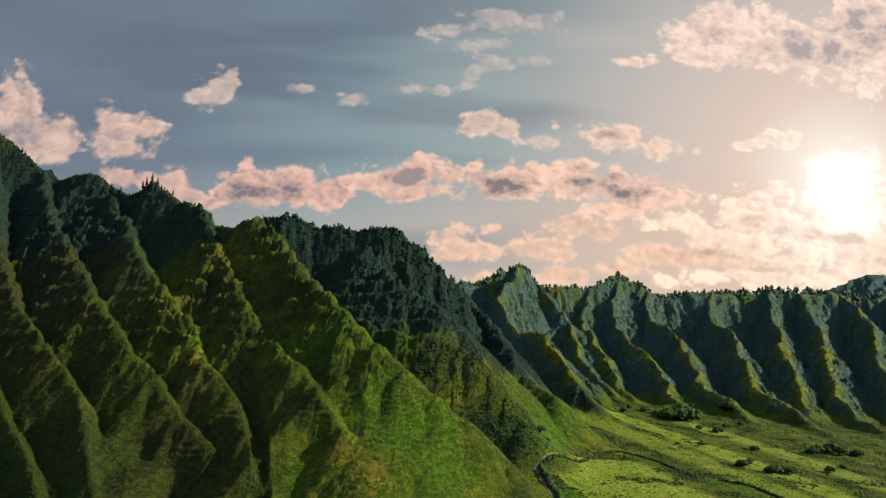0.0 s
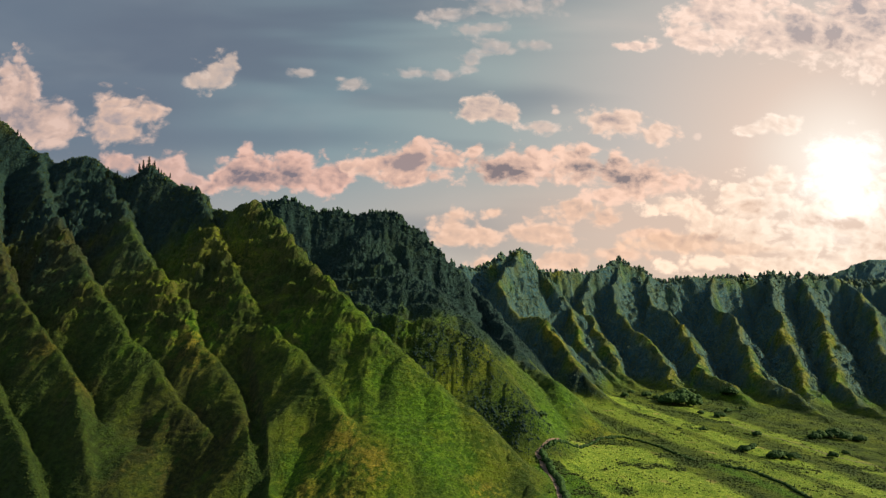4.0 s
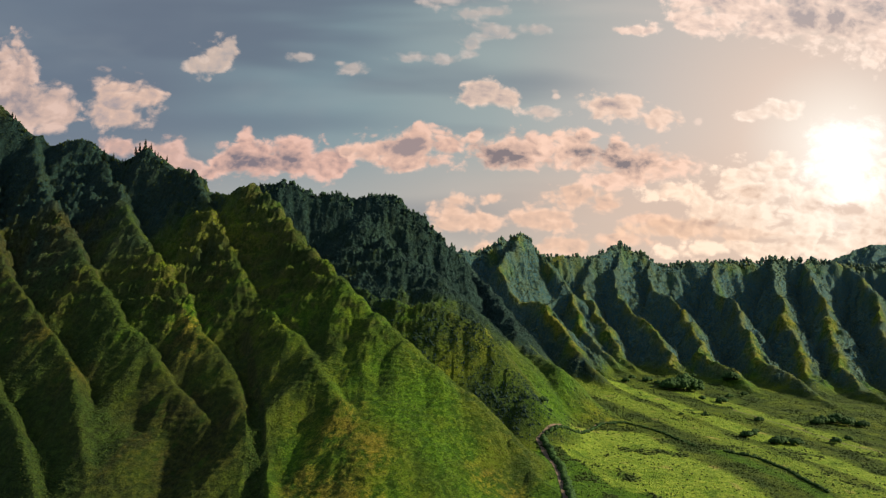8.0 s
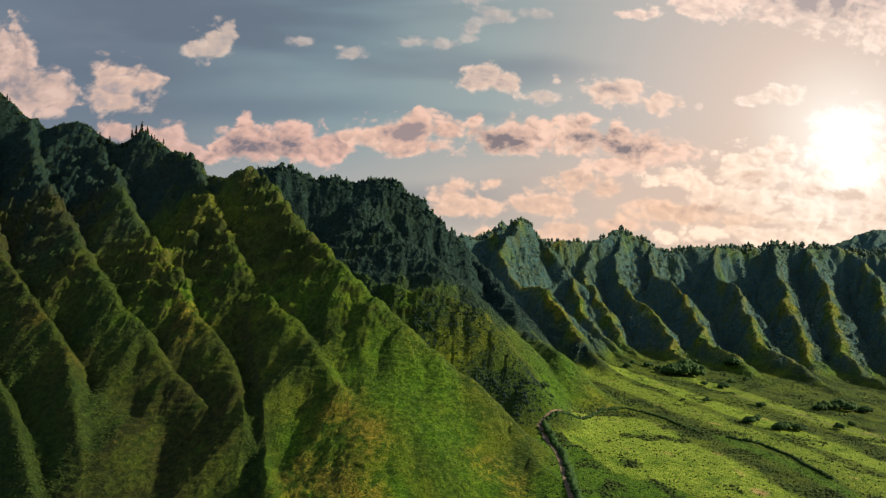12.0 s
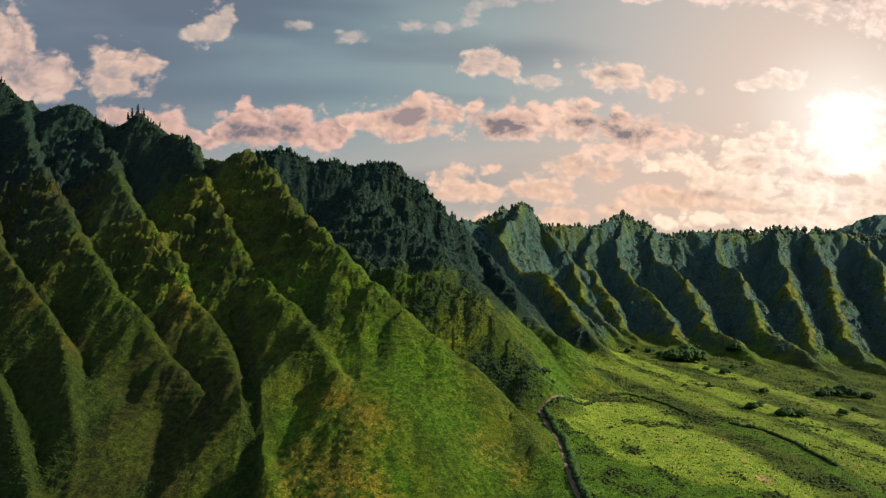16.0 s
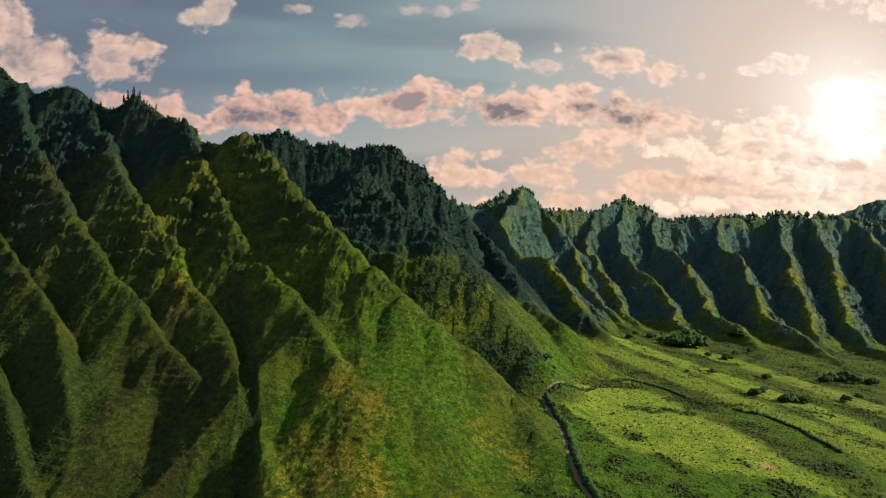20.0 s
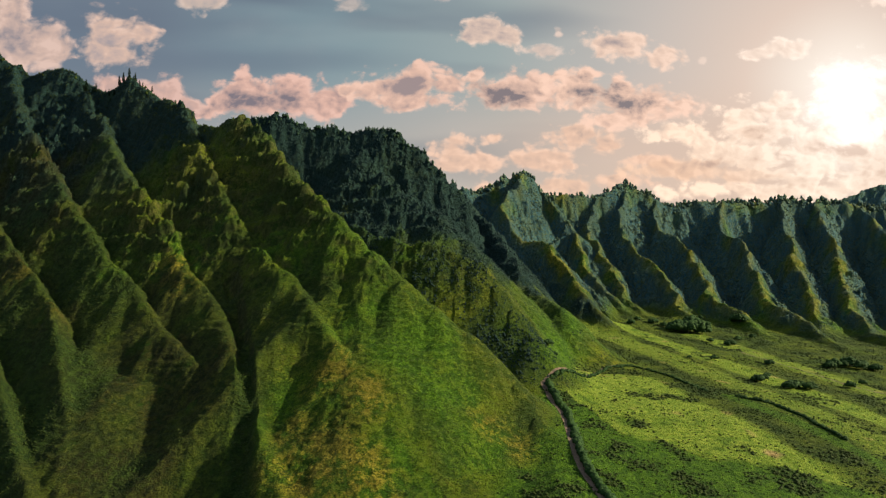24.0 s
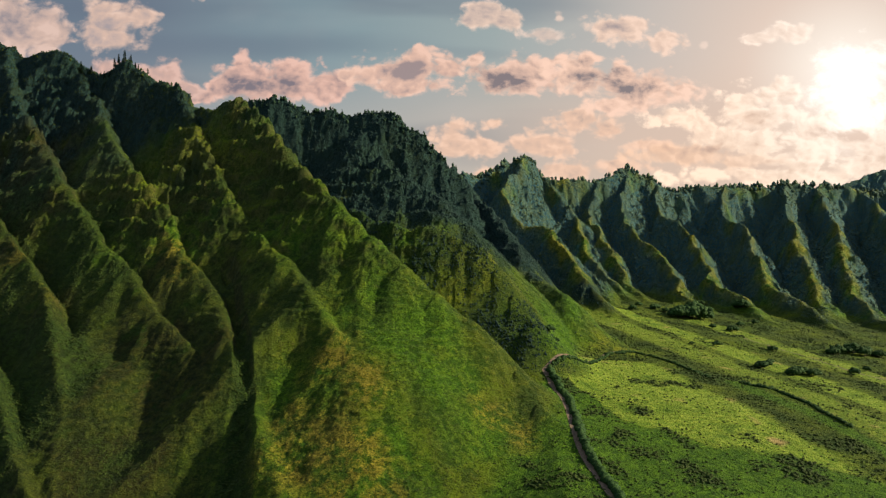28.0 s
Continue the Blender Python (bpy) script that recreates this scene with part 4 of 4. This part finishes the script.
hedge(np.interp(np.linspace(0, 4, 80), range(5), hx), np.interp(np.linspace(0, 4, 80), range(5), hy), 0, 3.2, "hedge", "dark line of shrubs between pastures", 43, 1.6)
BACK = [(455, 1180), (481, 1113), (510, 1062), (527, 1010), (559, 983), (640, 930)]
strip("farm_track", BACK, 3.0, 0.3, DIRT, "pale earth track below the mountain wall", "track")

place([conifer(17, 1), conifer(15, 2), conifer(14, 3)], [
    (-519, 1238, 1.15), (-508, 1236, 0.55), (-502, 1234, 1.0), (-482, 1220, 0.55), (-475, 1217, 0.75), (-466, 1212, 0.8), (-458, 1211, 0.9), (-452, 1210, 1.0), (-447, 1212, 0.75),
    (-443, 1209, 1.1), (-438, 1211, 0.8), (-433, 1207, 0.95), (-426, 1206, 0.75), (-421, 1203, 0.85), (-411, 1196, 0.6), (-402, 1189, 0.55), (-706, 1305, 0.8), (-700, 1303, 0.6)], 0.8)
place([broadleaf(24, 15, 7), broadleaf(20, 13, 8), broadleaf(17, 12, 9)], [
    (404, 1316, 1.1), (414, 1320, 1.5), (424, 1316, 1.7), (436, 1322, 1.6), (448, 1318, 1.1), (420, 1330, 1.6), (434, 1332, 1.5)])
place([broadleaf(11, 8, 12), broadleaf(9, 7, 13), broadleaf(13, 8, 14)], [
    (385, 1101, 0.8), (432, 1239, 1.1), (459, 1231, 1.2), (489, 1276, 1.0), (526, 1307, 1.1), (401, 998, 1.1), (412, 1006, 0.9), (421, 1020, 0.9), (427, 973, 1.2), (436, 980, 1.1), (444, 984, 1.3), (452, 977, 1.1),
    (340, 1345, 1.1), (361, 1388, 1.2), (386, 1379, 1.2), (398, 1359, 1.0), (462, 1474, 0.8), (490, 1448, 0.8), (518, 1007, 1.1), (545, 1029, 1.0), (548, 1407, 1.6), (542, 1421, 1.3), (351, 1098, 0.7), (463, 1106, 0.9),
    (133, 914, 0.9), (139, 908, 0.8), (553, 1122, 1.2), (566, 1134, 1.5), (582, 1138, 1.3), (594, 1146, 1.7), (602, 1130, 1.4), (614, 1150, 1.6), (624, 1134, 1.3)])
